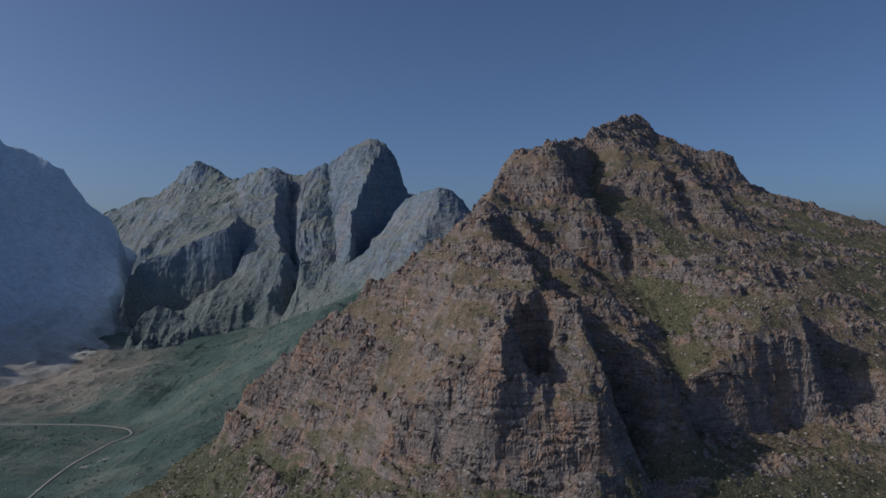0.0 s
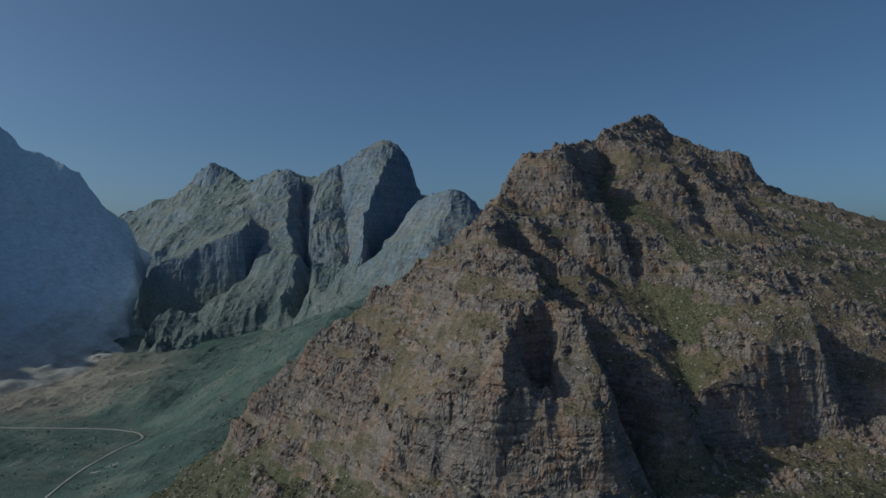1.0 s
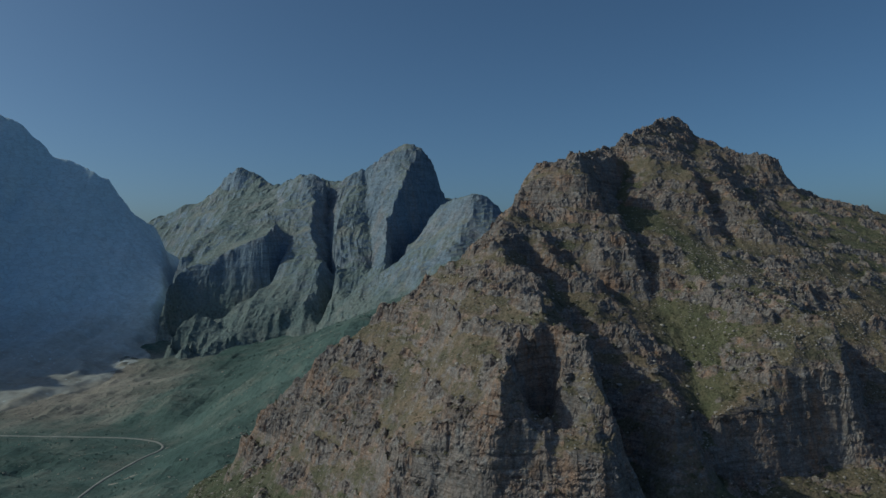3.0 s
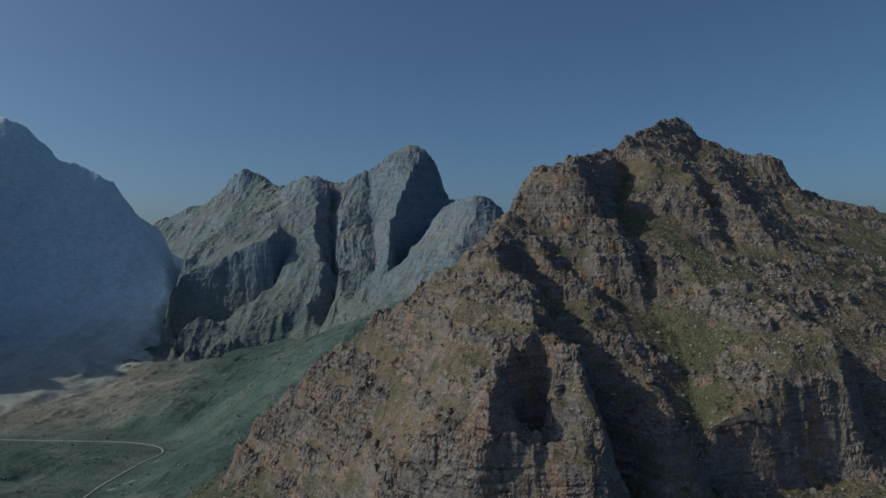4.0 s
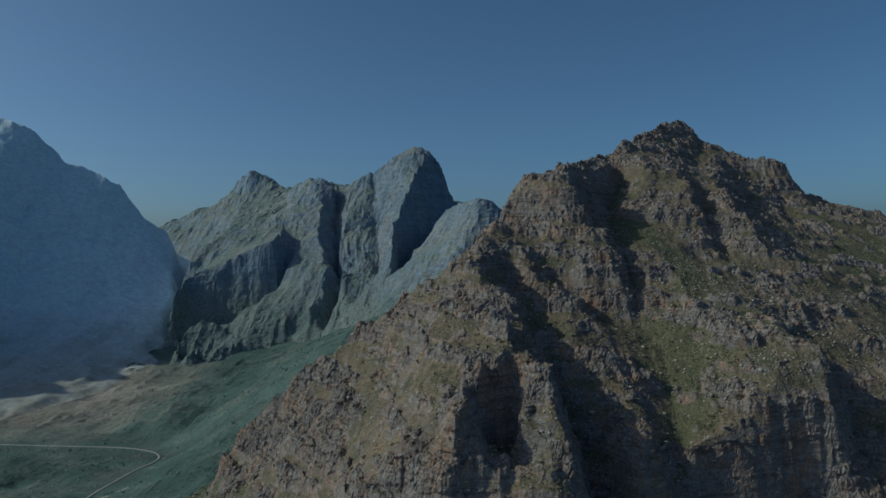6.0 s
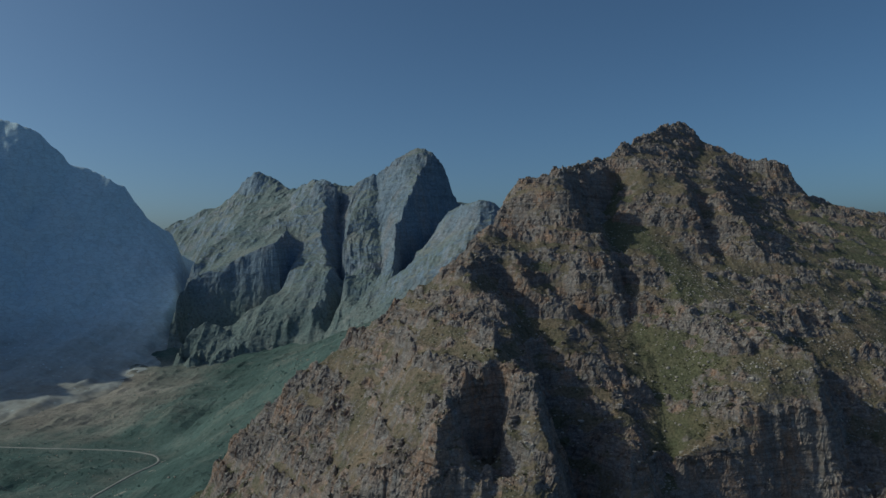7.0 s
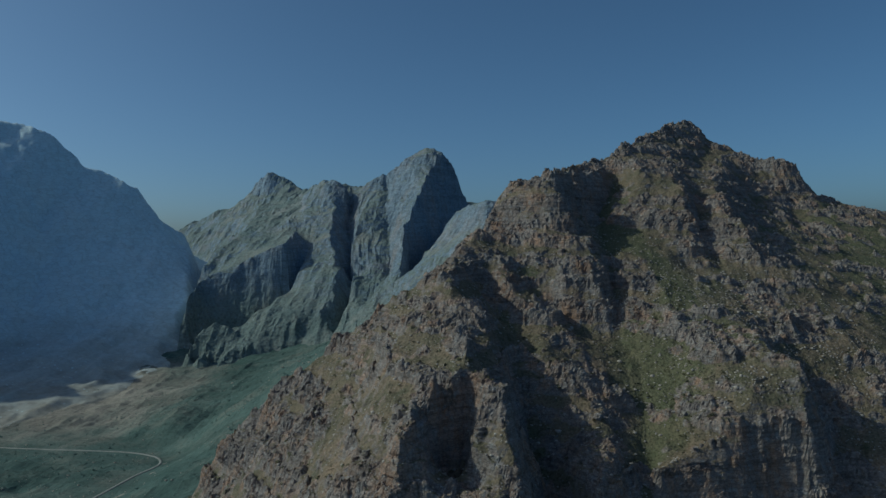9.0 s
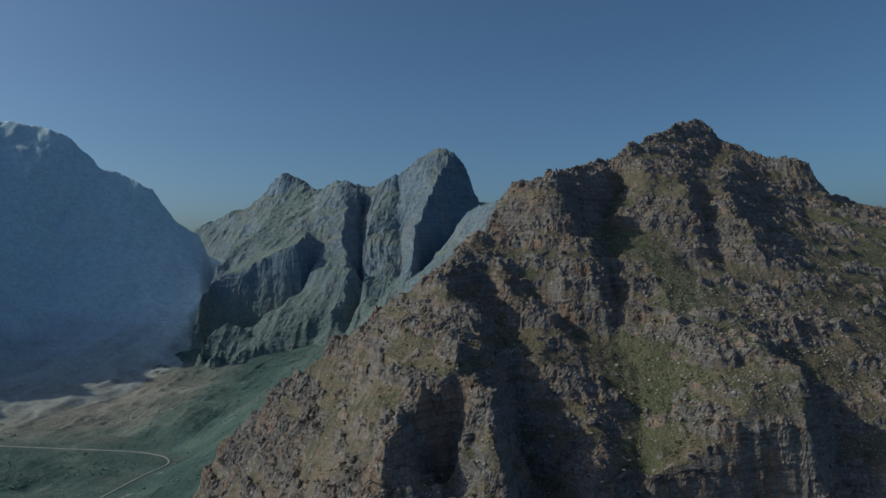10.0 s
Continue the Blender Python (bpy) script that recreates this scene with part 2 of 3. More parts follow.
def valley_material():
    k = Nodes("hazed_valley_scrub", 0.95, 0.15)
    # scrub greens pulled towards blue, a little haze put into the colour
    c = k.mix(k.ramp(k.noise(0.006, 7, 0.7), (0.36, 0.0), (0.62, 1.0)), (0.074, 0.122, 0.112), (0.120, 0.172, 0.156))
    c = k.mix(k.ramp(k.noise(0.011, 6, 0.75), (0.49, 0.0), (0.66, 0.85)), c, (0.195, 0.215, 0.188))
    away = k.n.new("ShaderNodeVectorMath")           # bare tan fans at the foot of the west mountain
    away.operation = "DISTANCE"
    flat = k.scaled(1, 0.8, 0)
    k.l.new(flat, away.inputs[0])
    away.inputs[1].default_value = (-790, 1064, 0)
    fan = k.maths("ADD", away.outputs["Value"], k.maths("MULTIPLY", k.noise(0.012, 6, 0.7, (1, 0.5, 1)), 420))
    c = k.mix(k.ramp(k.maths("MULTIPLY", fan, 0.001), (0.30, 1.0), (0.48, 0.0)), c, (0.345, 0.310, 0.270))
    streak = k.ramp(k.noise(0.02, 5, 0.65, (0.22, 1, 0.6)), (0.36, 0.62), (0.62, 1.0))
    c = k.mix(0.8, c, streak, "MULTIPLY")
    c = k.mix(0.45, c, k.ramp(k.cell(0.16), (0.10, 0.4), (0.6, 1.0)), "MULTIPLY")
    k.bump(k.noise(0.25, 5, 0.7), 2.0, 0.8)
    return k.colour(c)


def plain(name, a, b, scale, rough=0.9):
    k = Nodes(name, rough, 0.2)
    c = k.mix(k.ramp(k.noise(scale, 5, 0.7), (0.35, 0.0), (0.65, 1.0)), a, b)
    k.bump(k.noise(scale * 6, 4, 0.7), 0.3 / scale * 0.2, 0.6)
    return k.colour(c)


valley = valley_material()
track = plain("pale_gravel", (0.23, 0.23, 0.22), (0.33, 0.32, 0.30), 0.05)
sand = plain("sandy_cut", (0.30, 0.265, 0.23), (0.38, 0.34, 0.295), 0.10)
# valley shrubs: leaf colour paled and blued to stand in for haze
hazed_valley_leaf = plain("hazed_valley_leaf", (0.105, 0.165, 0.155), (0.150, 0.205, 0.190), 0.05)
leaf = plain("fynbos_leaf", (0.088, 0.093, 0.056), (0.155, 0.143, 0.088), 0.30)
stone = plain("loose_sandstone", (0.290, 0.250, 0.220), (0.430, 0.385, 0.350), 0.35)

# ---- the near mountain ----
near = Land(-460, 1260, 280, 1640, 2.5)
near.line((14, 620, 287), (-24, 625, 260), (-54, 631, 238), (-107, 633, 203), (-122, 640, 196), (-129, 645, 176), (-148, 652, 168), (-172, 660, 147), (-183, 662, 130), (-198, 668, 112), (-211, 672, 84), (-238, 682, 64), (-330, 720, 5), hard=0.7)  # left crest
near.line((14, 620, 287), (38, 600, 294), (44, 640, 306), (47, 692, 323), (56, 730, 330), (62, 748, 339), (67, 760, 353), (71, 768, 368), (80, 772, 376), (117, 778, 380), (143, 830, 398), (187, 930, 414), (247, 1080, 457), (318, 1215, 498), (336, 1243, 507), (352, 1255, 509), hard=0.95)  # main crest
near.line((352, 1255, 509), (366, 1259, 506), (379, 1262, 484), (408, 1250, 463), (442, 1210, 441), (475, 1190, 433), (502, 1195, 425), (526, 1207, 379), (588, 1230, 364), (663, 1260, 350), (724, 1280, 335), (1100, 1420, 240), hard=0.75)  # summit and its far shoulder
near.line((70, 764, 358), (75, 768, 370), (82, 766, 375), (94, 762, 378), (107, 758, 378), (116, 756, 376), (121, 760, 382), (134, 772, 389), (142, 785, 387), hard=1)  # knoll: rim, lip, edge and foot
near.line((79, 752, 364), (99, 742, 366), (115, 734, 363), (131, 736, 365), (135, 738, 356), hard=1)
near.line((135, 738, 356), (134, 722, 336), (130, 702, 320), hard=1)
near.line((52, 738, 324), (70, 729, 321), (86, 719, 320), (107, 707, 319), (129, 696, 317), (160, 726, 318), hard=0.7)
near.line((38, 600, 294), (41, 580, 286), (52, 555, 267), (58, 520, 258), (64, 467, 247), (46, 442, 238), hard=0.75)  # nose spur
near.line((42, 433, 237), (40, 424, 228), (38, 407, 209), (33, 399, 187), hard=1.0)  # first buttress
near.line((46, 442, 238), (58, 466, 243), (70, 464, 242), (80, 452, 236), hard=0.9)  # rim over the hollow
near.line((52, 460, 226), (53, 455, 206), (53, 449, 191), (52, 436, 181), hard=0.4)  # hollow
near.line((67, 459, 226), (68, 454, 206), (67, 448, 191), (65, 434, 181), hard=0.4)
near.line((80, 452, 236), (78, 436, 219), (77, 428, 202), (76, 421, 184), hard=0.9)  # second buttress
near.line((92, 452, 238), (93, 426, 218), (94, 412, 201), (93, 404, 186), hard=0.9)
near.line((88, 490, 234), (80, 510, 245), (72, 530, 254), (60, 560, 268), hard=0.8)  # edge over the first gully
near.line((108, 474, 190), (109, 450, 168), (110, 428, 150), hard=0.8)
near.line((-22, 428, 172), (8, 414, 179), (33, 394, 181), (46, 404, 185), (58, 404, 187), (76, 400, 184), (92, 394, 183), hard=1.0)  # ledge
near.line((-52, 450, 126), (-30, 428, 140), (5, 399, 146), (30, 390, 149), (51, 390, 154), (85, 378, 155), (105, 400, 152), hard=0.9)  # cliff foot
near.line((-70, 385, 98), (36, 378, 136), (100, 385, 138), (130, 360, 110), hard=0.05)
near.line((-250, 330, 40), (0, 300, 85), (200, 300, 70), (420, 310, 60), hard=0.05)
near.line((21, 573, 266), (10, 520, 243), (18, 462, 228), (8, 442, 206), (6, 424, 190), hard=0.70)  # left face
near.line((-44, 580, 212), (-16, 516, 202), (-18, 463, 187), (-22, 446, 171), hard=0.68)
near.line((-57, 556, 191), (-62, 530, 171), (-62, 504, 151), (-91, 497, 118), hard=0.62)
near.line((-104, 598, 171), (-98, 552, 152), (-90, 530, 142), hard=0.9)
near.line((-112, 610, 178), (-127, 605, 152), (-128, 590, 124), hard=1.0)
near.line((-146, 604, 118), (-168, 619, 104), (-205, 640, 78), (-243, 622, 58), (-340, 640, 15), hard=0.2)
near.line((-138, 645, 153), (-150, 625, 128), hard=0.8)
near.line((-52, 450, 126), (-91, 490, 112), (-143, 539, 103), (-240, 520, 45), (-360, 480, 5), hard=0.12)
near.line((-350, 800, -5), (-250, 950, 40), (-150, 1100, 110), (50, 1300, 210), (250, 1560, 250), (900, 1620, 220), hard=0.2)  # behind the crest
near.line((-120, 720, 130), (-20, 760, 220), (60, 880, 300), (200, 1180, 370), hard=0.5)
near.line((116, 578, 243), (109, 558, 242), (126, 547, 228), (141, 532, 214), (150, 506, 198), (146, 472, 193), (141, 450, 188), (138, 432, 168), hard=0.75)
near.line((246, 640, 263), (259, 608, 253), (262, 570, 241), (277, 546, 231), (274, 531, 221), (269, 515, 207), hard=0.32)
near.line((223, 577, 246), (221, 547, 226), (246, 536, 226), (234, 514, 210), (230, 500, 180), hard=0.32)
near.line((172, 486, 182), (190, 494, 185), (206, 503, 190), (234, 510, 194), (265, 518, 203), hard=0.8)
near.line((171, 468, 133), (205, 482, 143), (240, 496, 139), (270, 504, 143), (310, 522, 148), (345, 495, 150), hard=0.6)  # foot of the lower cliffs
near.line((306, 600, 212), (300, 560, 186), (290, 520, 160), hard=0.8)  # third gully
near.line((1150, 1200, 210), (820, 900, 225), (700, 640, 160), (620, 430, 100), hard=0.1)
near.line((64, 640, 282), (73, 628, 269), (81, 610, 258), (89, 590, 247), (93, 562, 237), (96, 525, 205), (103, 498, 184), (112, 460, 158), (120, 430, 144), (130, 395, 126), (145, 330, 90), hard=0.25)  # first gully
near.line((77, 655, 300), (82, 626, 282), (94, 620, 273), (109, 615, 266), (119, 606, 257), (124, 598, 249), (116, 580, 242), hard=0.9)  # rib between the gullies
near.line((95, 660, 296), (103, 645, 275), (116, 635, 260), (129, 625, 250), (140, 612, 239), hard=0.15)
near.line((130, 700, 316), (133, 668, 302), (125, 650, 288), (125, 638, 274), (137, 628, 262), (144, 620, 247), hard=1)  # second spur
near.line((147, 712, 316), (155, 695, 310), (159, 672, 301), (158, 652, 288), (154, 636, 276), (155, 628, 262), (158, 622, 249), (155, 617, 241), hard=1)  # its edge
near.line((168, 705, 300), (170, 682, 286), (172, 660, 268), (171, 637, 251), (170, 612, 239), hard=0.15)
near.line((179, 715, 299), (185, 685, 289), (188, 657, 276), (182, 645, 263), hard=0.9)
near.line((189, 930, 418), (178, 880, 398), (168, 842, 381), (154, 815, 368), (145, 785, 352), (143, 750, 334), (148, 728, 319), hard=1)  # wall of the knoll
near.line((195, 880, 377), (179, 842, 355), (171, 812, 340), (167, 780, 325), (170, 745, 309), (176, 715, 298), hard=0.1)  # second gully
near.line((220, 900, 414), (219, 865, 391), (215, 845, 374), (220, 826, 360), (209, 790, 336), hard=0.35)
near.line((196, 815, 349), (195, 780, 330), (203, 750, 314), (202, 705, 300), (207, 690, 288), (212, 660, 278), (208, 612, 253), (211, 602, 241), (197, 567, 224), (194, 536, 204), (192, 505, 184), hard=0.1)  # meadow
near.line((170, 612, 239), (178, 575, 220), (176, 540, 199), (172, 500, 176), (168, 460, 153), (172, 410, 130), hard=0.08)
near.line((352, 1255, 510), (324, 1190, 473), (309, 1094, 440), (281, 1000, 414), (252, 905, 396), hard=0.9)  # third spur
near.line((252, 905, 396), (259, 870, 387), (258, 830, 372), (256, 802, 356), (253, 785, 340), (253, 765, 323), (242, 735, 302), hard=0.95)
near.line((379, 1230, 461), (339, 1100, 419), (301, 950, 386), (282, 860, 356), (273, 818, 337), (270, 788, 318), (270, 752, 298), (270, 728, 287), hard=0.3)
near.line((405, 1240, 462), (373, 1120, 418), (332, 980, 388), (307, 880, 367), (298, 828, 351), (303, 805, 341), (308, 782, 330), (304, 765, 315), (299, 742, 299), (315, 735, 293), (332, 726, 283), hard=0.95)  # fourth spur
near.line((437, 1190, 416), (418, 1120, 375), (388, 1000, 348), (362, 900, 323), (354, 850, 306), (350, 800, 294), (356, 770, 286), hard=0.25)
near.line((468, 1198, 434), (461, 1180, 405), (455, 1160, 381), hard=0.9)  # shoulder
near.line((479, 1160, 366), (469, 1110, 346), (473, 1093, 336), (446, 1000, 318), (421, 900, 299), (408, 830, 284), (399, 780, 273), hard=0.3)
near.line((538, 1185, 362), (494, 1061, 330), (471, 960, 304), (459, 880, 280), (448, 800, 261), (434, 700, 230), (414, 590, 190), (385, 480, 144), hard=0.15)
near.line((332, 726, 283), (350, 715, 272), (348, 682, 252), (346, 640, 237), (340, 615, 217), (338, 570, 194), (330, 500, 165), hard=0.4)
near.line((238, 728, 294), (257, 712, 282), (277, 704, 278), (307, 715, 271), hard=0.38)
near.settle(1)


def outcrops(x, y, z):
    """Where bare rock stands out: along the hard lines, in patches and bands that follow the beds."""
    band = fbm((z + 0.05 * x) / 8, x / 60, y / 60, octaves=2, seed=43)
    rocky = near.rocky(x, y) + 0.45 * fbm(x / 36, y / 36, octaves=3, seed=41) + 0.4 * fbm(x / 9, y / 9, octaves=2, seed=47)
    rocky = rocky * np.clip((z - 60) / 60, 0.15, 1)
    return np.clip(rocky * (0.80 + 1.7 * band) + 0.40 * band + 0.06, 0.15, 1.0)


def near_height(x, y):
    """The crests with weathered beds, columns and gullies cut into them."""
    wx, wy = x + 2.6 * fbm(x / 25, y / 25, octaves=3, seed=3), y + 2.6 * fbm(x / 31, y / 31, octaves=3, seed=13)
    fluted = np.clip(near.rocky(x, y) * 1.4 - 0.3, 0, 1)
    wx, wy = wx + fluted * 1.2 * fbm(x / 24, y / 13, octaves=2, seed=17, ridged=True), wy + fluted * 1.8 * fbm(x / 13, y / 24, octaves=2, seed=19, ridged=True)
    z = near(wx, wy)
    rocky = outcrops(wx, wy, z)
    z = z + (0.8 + 2.4 * rocky) * (fbm(x / 40, y / 40, octaves=4, seed=21, ridged=True) - 0.25)
    pillar, rim = cells(wx / 7, wy / 7, seed=5)
    bigger, gap = cells(wx / 19, wy / 19, seed=9)
    lift = (pillar - 0.5) * 3 + (bigger - 0.5) * 7
    tilt = 0.03 * x + 3.0 * fbm(x / 140, y / 140, octaves=2, seed=31) + 1.7 * fbm(x / 18, y / 18, octaves=3, seed=33)
    q = z + lift * 0.55 + tilt
    cut = strata(q, 26, 0.62, 0.28) * 0.34 + strata(q + 4, 8.5, 0.56, 0.18) * 0.44 + strata(q + 1, 3.4, 0.50, 0.12) * 0.22 + 3.0 - tilt - lift * 0.2
    z = z + rocky * (cut - z) - rocky * (4.0 * np.clip(0.16 - rim, 0, 1) + 10 * np.clip(0.10 - gap, 0, 1))
    z = z + (0.1 + 2.3 * rocky ** 1.3) * (fbm(x / 11, y / 11, octaves=3, seed=53, ridged=True) - 0.3)       # knobs and clefts
    return z + 0.35 * fbm(x / 4.5, y / 4.5, octaves=3, seed=51)


def near_grid(rows, cols):
    """Rows stand closer where the ground is steep, so that cliffs get as many faces as slopes."""
    v = np.linspace(0, 1, 900)[:, None] ** 1.35
    u = np.linspace(0, 1, 260)[None, :]
    y = 335 + 1030 * v + 0 * u

    def across(y, u):
        left, right = np.interp(y, (330, 520, 700, 800, 1000, 1380), (-220, -350, -350, -260, -60, 60)), np.interp(y, (330, 640, 1280, 1380), (280, 470, 890, 940))
        return left + (right - left) * u
    z = near(across(y, u), y)
    ds = np.hypot(np.diff(y, axis=0), 1.15 * np.diff(z, axis=0)) / (0.35 * y[1:] + 60)
    ds = blur(blur(ds, 8, 1), 8, 1) + 0.02 * ds.mean()
    s = np.vstack((np.zeros((1, ds.shape[1])), np.cumsum(ds, axis=0)))
    s /= s[-1]
    want = np.linspace(0, 1, rows)
    yy = np.stack([np.interp(want, s[:, c], y[:, c]) for c in range(s.shape[1])], 1)
    fine = np.linspace(0, s.shape[1] - 1, cols)
    lo = np.minimum(fine.astype(int), s.shape[1] - 2)
    yy = yy[:, lo] * (1 - (fine - lo)) + yy[:, lo + 1] * (fine - lo)
    return across(yy, np.linspace(0, 1, cols)[None, :] + 0 * yy), yy


def weather(x, y, z, size, amount, where=1.0):
    """Pushes blocks of rock in and out along the surface, more on steep faces."""
    n = normals(blur(blur(x, 2, 0), 2, 1), blur(blur(y, 2, 0), 2, 1), blur(blur(z, 2, 0), 2, 1))
    steep = np.clip((0.93 - n[..., 2]) * 2.6, 0.06, 1)
    block, rim = cells(x / (4.8 * size), y / (4.8 * size), z / (1.4 * size), seed=61)
    column, crack = cells(x / (4.4 * size), y / (4.4 * size), seed=63)
    push = amount * where * steep * ((block - 0.5) * 1.7 + (column - 0.5) * 1.5 - 4.0 * np.clip(0.10 - rim, 0, 1) - 6.0 * np.clip(0.08 - crack, 0, 1))
    return x + n[..., 0] * push, y + n[..., 1] * push, z + n[..., 2] * push * 0.7, n


gx, gy = near_grid(1020, 930)
gz = near_height(gx, gy)
bare = np.clip(outcrops(gx, gy, near(gx, gy)) * 1.5 + 0.0, 0.20, 1)
gx, gy, gz, gn = weather(gx, gy, gz, 1.55, 0.80, bare)
gx, gy, gz, gn = weather(gx, gy, gz, 0.9, 0.50, bare)
near_sheet = sheet("mountain", gx, gy, gz, near_rock)
lie = blur(blur(normals(gx, gy, gz)[..., 2], 2, 0), 3, 1) + 0.62 * (0.60 - bare)             # how level the ground lies: soil and scrub hold there
near_sheet.data.attributes.new("level", "FLOAT", "POINT").data.foreach_set("value", lie.astype(np.float32).ravel())
soft = np.clip((0.36 - near.rocky(gx, gy)) / 0.2 + 0.5 * fbm(gx / 20, gy / 20, octaves=3, seed=57), 0, 1)
near_sheet.data.attributes.new("moist", "FLOAT", "POINT").data.foreach_set("value", soft.astype(np.float32).ravel())
mountain = tagged(near_sheet, "brown sandstone mountain with broken cliffs and green scrub ledges", "mountain")

# ---- the far ranges ----
left = Land(-2700, -500, 900, 3300, 12.0)
left.line((-2500, 2000, 720), (-1900, 1900, 740), (-1511, 1900, 707), (-1430, 1950, 700), (-1349, 1980, 662), (-1279, 2000, 608), (-1262, 2015, 562), (-1235, 2035, 560), (-1190, 2055, 536), (-1165, 2058, 516), (-1130, 2080, 504), (-1106, 2090, 461), (-1076, 2110, 407), (-1046, 2140, 374), (-1038, 2190, 363), (-1150, 2350, 320), (-1280, 2700, 230), (-1380, 3000, 200))
left.line((-1900, 1900, 740), (-1600, 1720, 700), (-1450, 1600, 610), (-1410, 1490, 555), (-1425, 1430, 480), (-1440, 1370, 550), (-1455, 1310, 465), (-1475, 1250, 530), (-1500, 1180, 430), (-1530, 1120, 490), (-1620, 900, 420))  # spur towards the plain: unseen, heights set to cast a toothed shadow
left.line((-1430, 1950, 700), (-1330, 1770, 430), (-1210, 1600, 170))
left.line((-1150, 2060, 505), (-1110, 1940, 330), (-1040, 1700, 130))
left.line((-1300, 1880, 430), (-1200, 1720, 220), (-1120, 1560, 100))
left.line((-1300, 1480, 300), (-1180, 1420, 120), (-1060, 1380, 40))
left.line((-1380, 1280, 300), (-1250, 1220, 100), (-1120, 1200, 10))
left.line((-1036, 2200, 345), (-958, 2050, 270), (-895, 1900, 195), (-848, 1780, 115), (-791, 1680, 55), (-750, 1540, 35), (-770, 1380, 18), (-840, 1180, 4), (-920, 1000, -10))  # gully along the cirque, then the foot
left.line((-1130, 1500, 85), (-1040, 1700, 130), (-1000, 1850, 190))
left.line((-880, 2300, 150), (-760, 2050, 0), (-700, 1850, -60), (-640, 1600, -60), (-640, 1200, -60), (-720, 900, -60))
left.line((-1010, 2300, 180), (-990, 2230, 200), (-935, 2120, 165), (-870, 1960, 120))
left.line((-2500, 3200, 300), (-1700, 3200, 250), (-1100, 3200, 200))
left.settle()

middle = Land(-1700, 500, 1250, 3400, 7.0)
middle.line((-549, 2120, 499), (-503, 2065, 503), (-467, 2060, 494))
middle.line((-276, 2050, 545), (-240, 2035, 572), (-198, 2030, 585), (-171, 2035, 576))
middle.line((-1052, 2775, 547), (-1042, 2775, 584), (-1023, 2775, 604), (-992, 2775, 612), (-952, 2775, 612), (-926, 2775, 595), (-899, 2775, 574))  # thick summits
middle.line((-598, 1645, 93), (-639, 1645, 114), (-676, 1640, 131), (-699, 1625, 118), (-713, 1595, 94), (-707, 1560, 64))  # low bluff
middle.line((-676, 1640, 131), (-670, 1600, 97), (-663, 1545, 60))
middle.line((-566, 1600, 85), (-610, 1590, 76), (-619, 1550, 59))
middle.line((-467, 1795, 254), (-458, 1735, 199), (-482, 1695, 160), (-476, 1655, 123))
middle.line((-1430, 2950, 398), (-1323, 2800, 420), (-1194, 2800, 474), (-1110, 2800, 514), (-1078, 2810, 544), (-1068, 2817, 556), (-1058, 2817, 593), (-1039, 2817, 613), (-1008, 2817, 622), (-967, 2817, 621), (-941, 2817, 604), (-913, 2817, 583), (-848, 2740, 547), (-762, 2600, 531), (-644, 2350, 523), (-566, 2180, 519), (-514, 2090, 519), (-487, 2085, 515), (-467, 2085, 497), (-456, 2095, 479), (-442, 2110, 474))  # knobbed crest
middle.line((-442, 2110, 477), (-369, 2095, 512), (-306, 2080, 553), (-262, 2068, 580), (-235, 2060, 596), (-218, 2058, 597), (-201, 2057, 597), (-180, 2058, 590), (-158, 2065, 567), (-142, 2075, 538), (-123, 2095, 490), (-100, 2120, 444))  # crest over the rounded peak
middle.line((-551, 1900, 360), (-562, 1826, 323), (-596, 1824, 310), (-634, 1822, 297), (-670, 1815, 279), (-693, 1798, 247), (-741, 1800, 257), (-758, 1770, 240), (-772, 1712, 205), (-780, 1694, 140), (-785, 1678, 75))  # edge of the high bench
middle.line((-532, 1885, 286), (-543, 1838, 208), (-576, 1798, 162), (-625, 1776, 124), (-673, 1764, 80), (-729, 1738, 68), (-756, 1706, 64))  # foot of the cirque wall
middle.line((-1003, 2740, 514), (-873, 2350, 406), (-825, 2050, 326), (-807, 1860, 271))  # high bench
middle.line((-742, 2500, 492), (-624, 2100, 410), (-636, 1960, 355), (-679, 1900, 323))  # high bench
middle.line((-505, 2085, 503), (-487, 2030, 453), (-479, 1960, 392), (-470, 1900, 343), (-444, 1850, 297), (-414, 1780, 239), (-399, 1715, 186), (-417, 1680, 150))  # first rib
middle.line((-519, 2040, 446), (-522, 1960, 369), (-525, 1890, 306), (-521, 1830, 256), (-523, 1780, 211), (-548, 1755, 191), (-563, 1725, 165), (-592, 1698, 152))  # its edge over the cirque
middle.line((-548, 1755, 191), (-515, 1690, 147), (-544, 1650, 111), (-588, 1620, 88))
middle.line((-592, 1698, 152), (-609, 1675, 129), (-612, 1640, 99))  # low tongue
middle.line((-462, 2120, 468), (-457, 2070, 410), (-451, 2020, 362), (-422, 1945, 281), (-393, 1875, 220), (-373, 1800, 173), (-373, 1725, 129), (-382, 1660, 98))  # first gully
middle.line((-376, 2085, 494), (-388, 2005, 425), (-390, 1925, 358), (-380, 1850, 296), (-366, 1775, 239), (-342, 1705, 186), (-353, 1655, 143))  # second rib
middle.line((-359, 2040, 452), (-346, 1930, 358), (-336, 1840, 281), (-302, 1745, 211), (-316, 1675, 161))
middle.line((-348, 2088, 483), (-328, 2018, 425), (-303, 1945, 357), (-281, 1855, 280), (-266, 1765, 210))  # cleft
middle.line((-196, 2052, 586), (-205, 1985, 516), (-216, 1925, 464), (-230, 1865, 414), (-235, 1798, 352), (-235, 1740, 295), (-233, 1690, 241))  # rib of the rounded peak
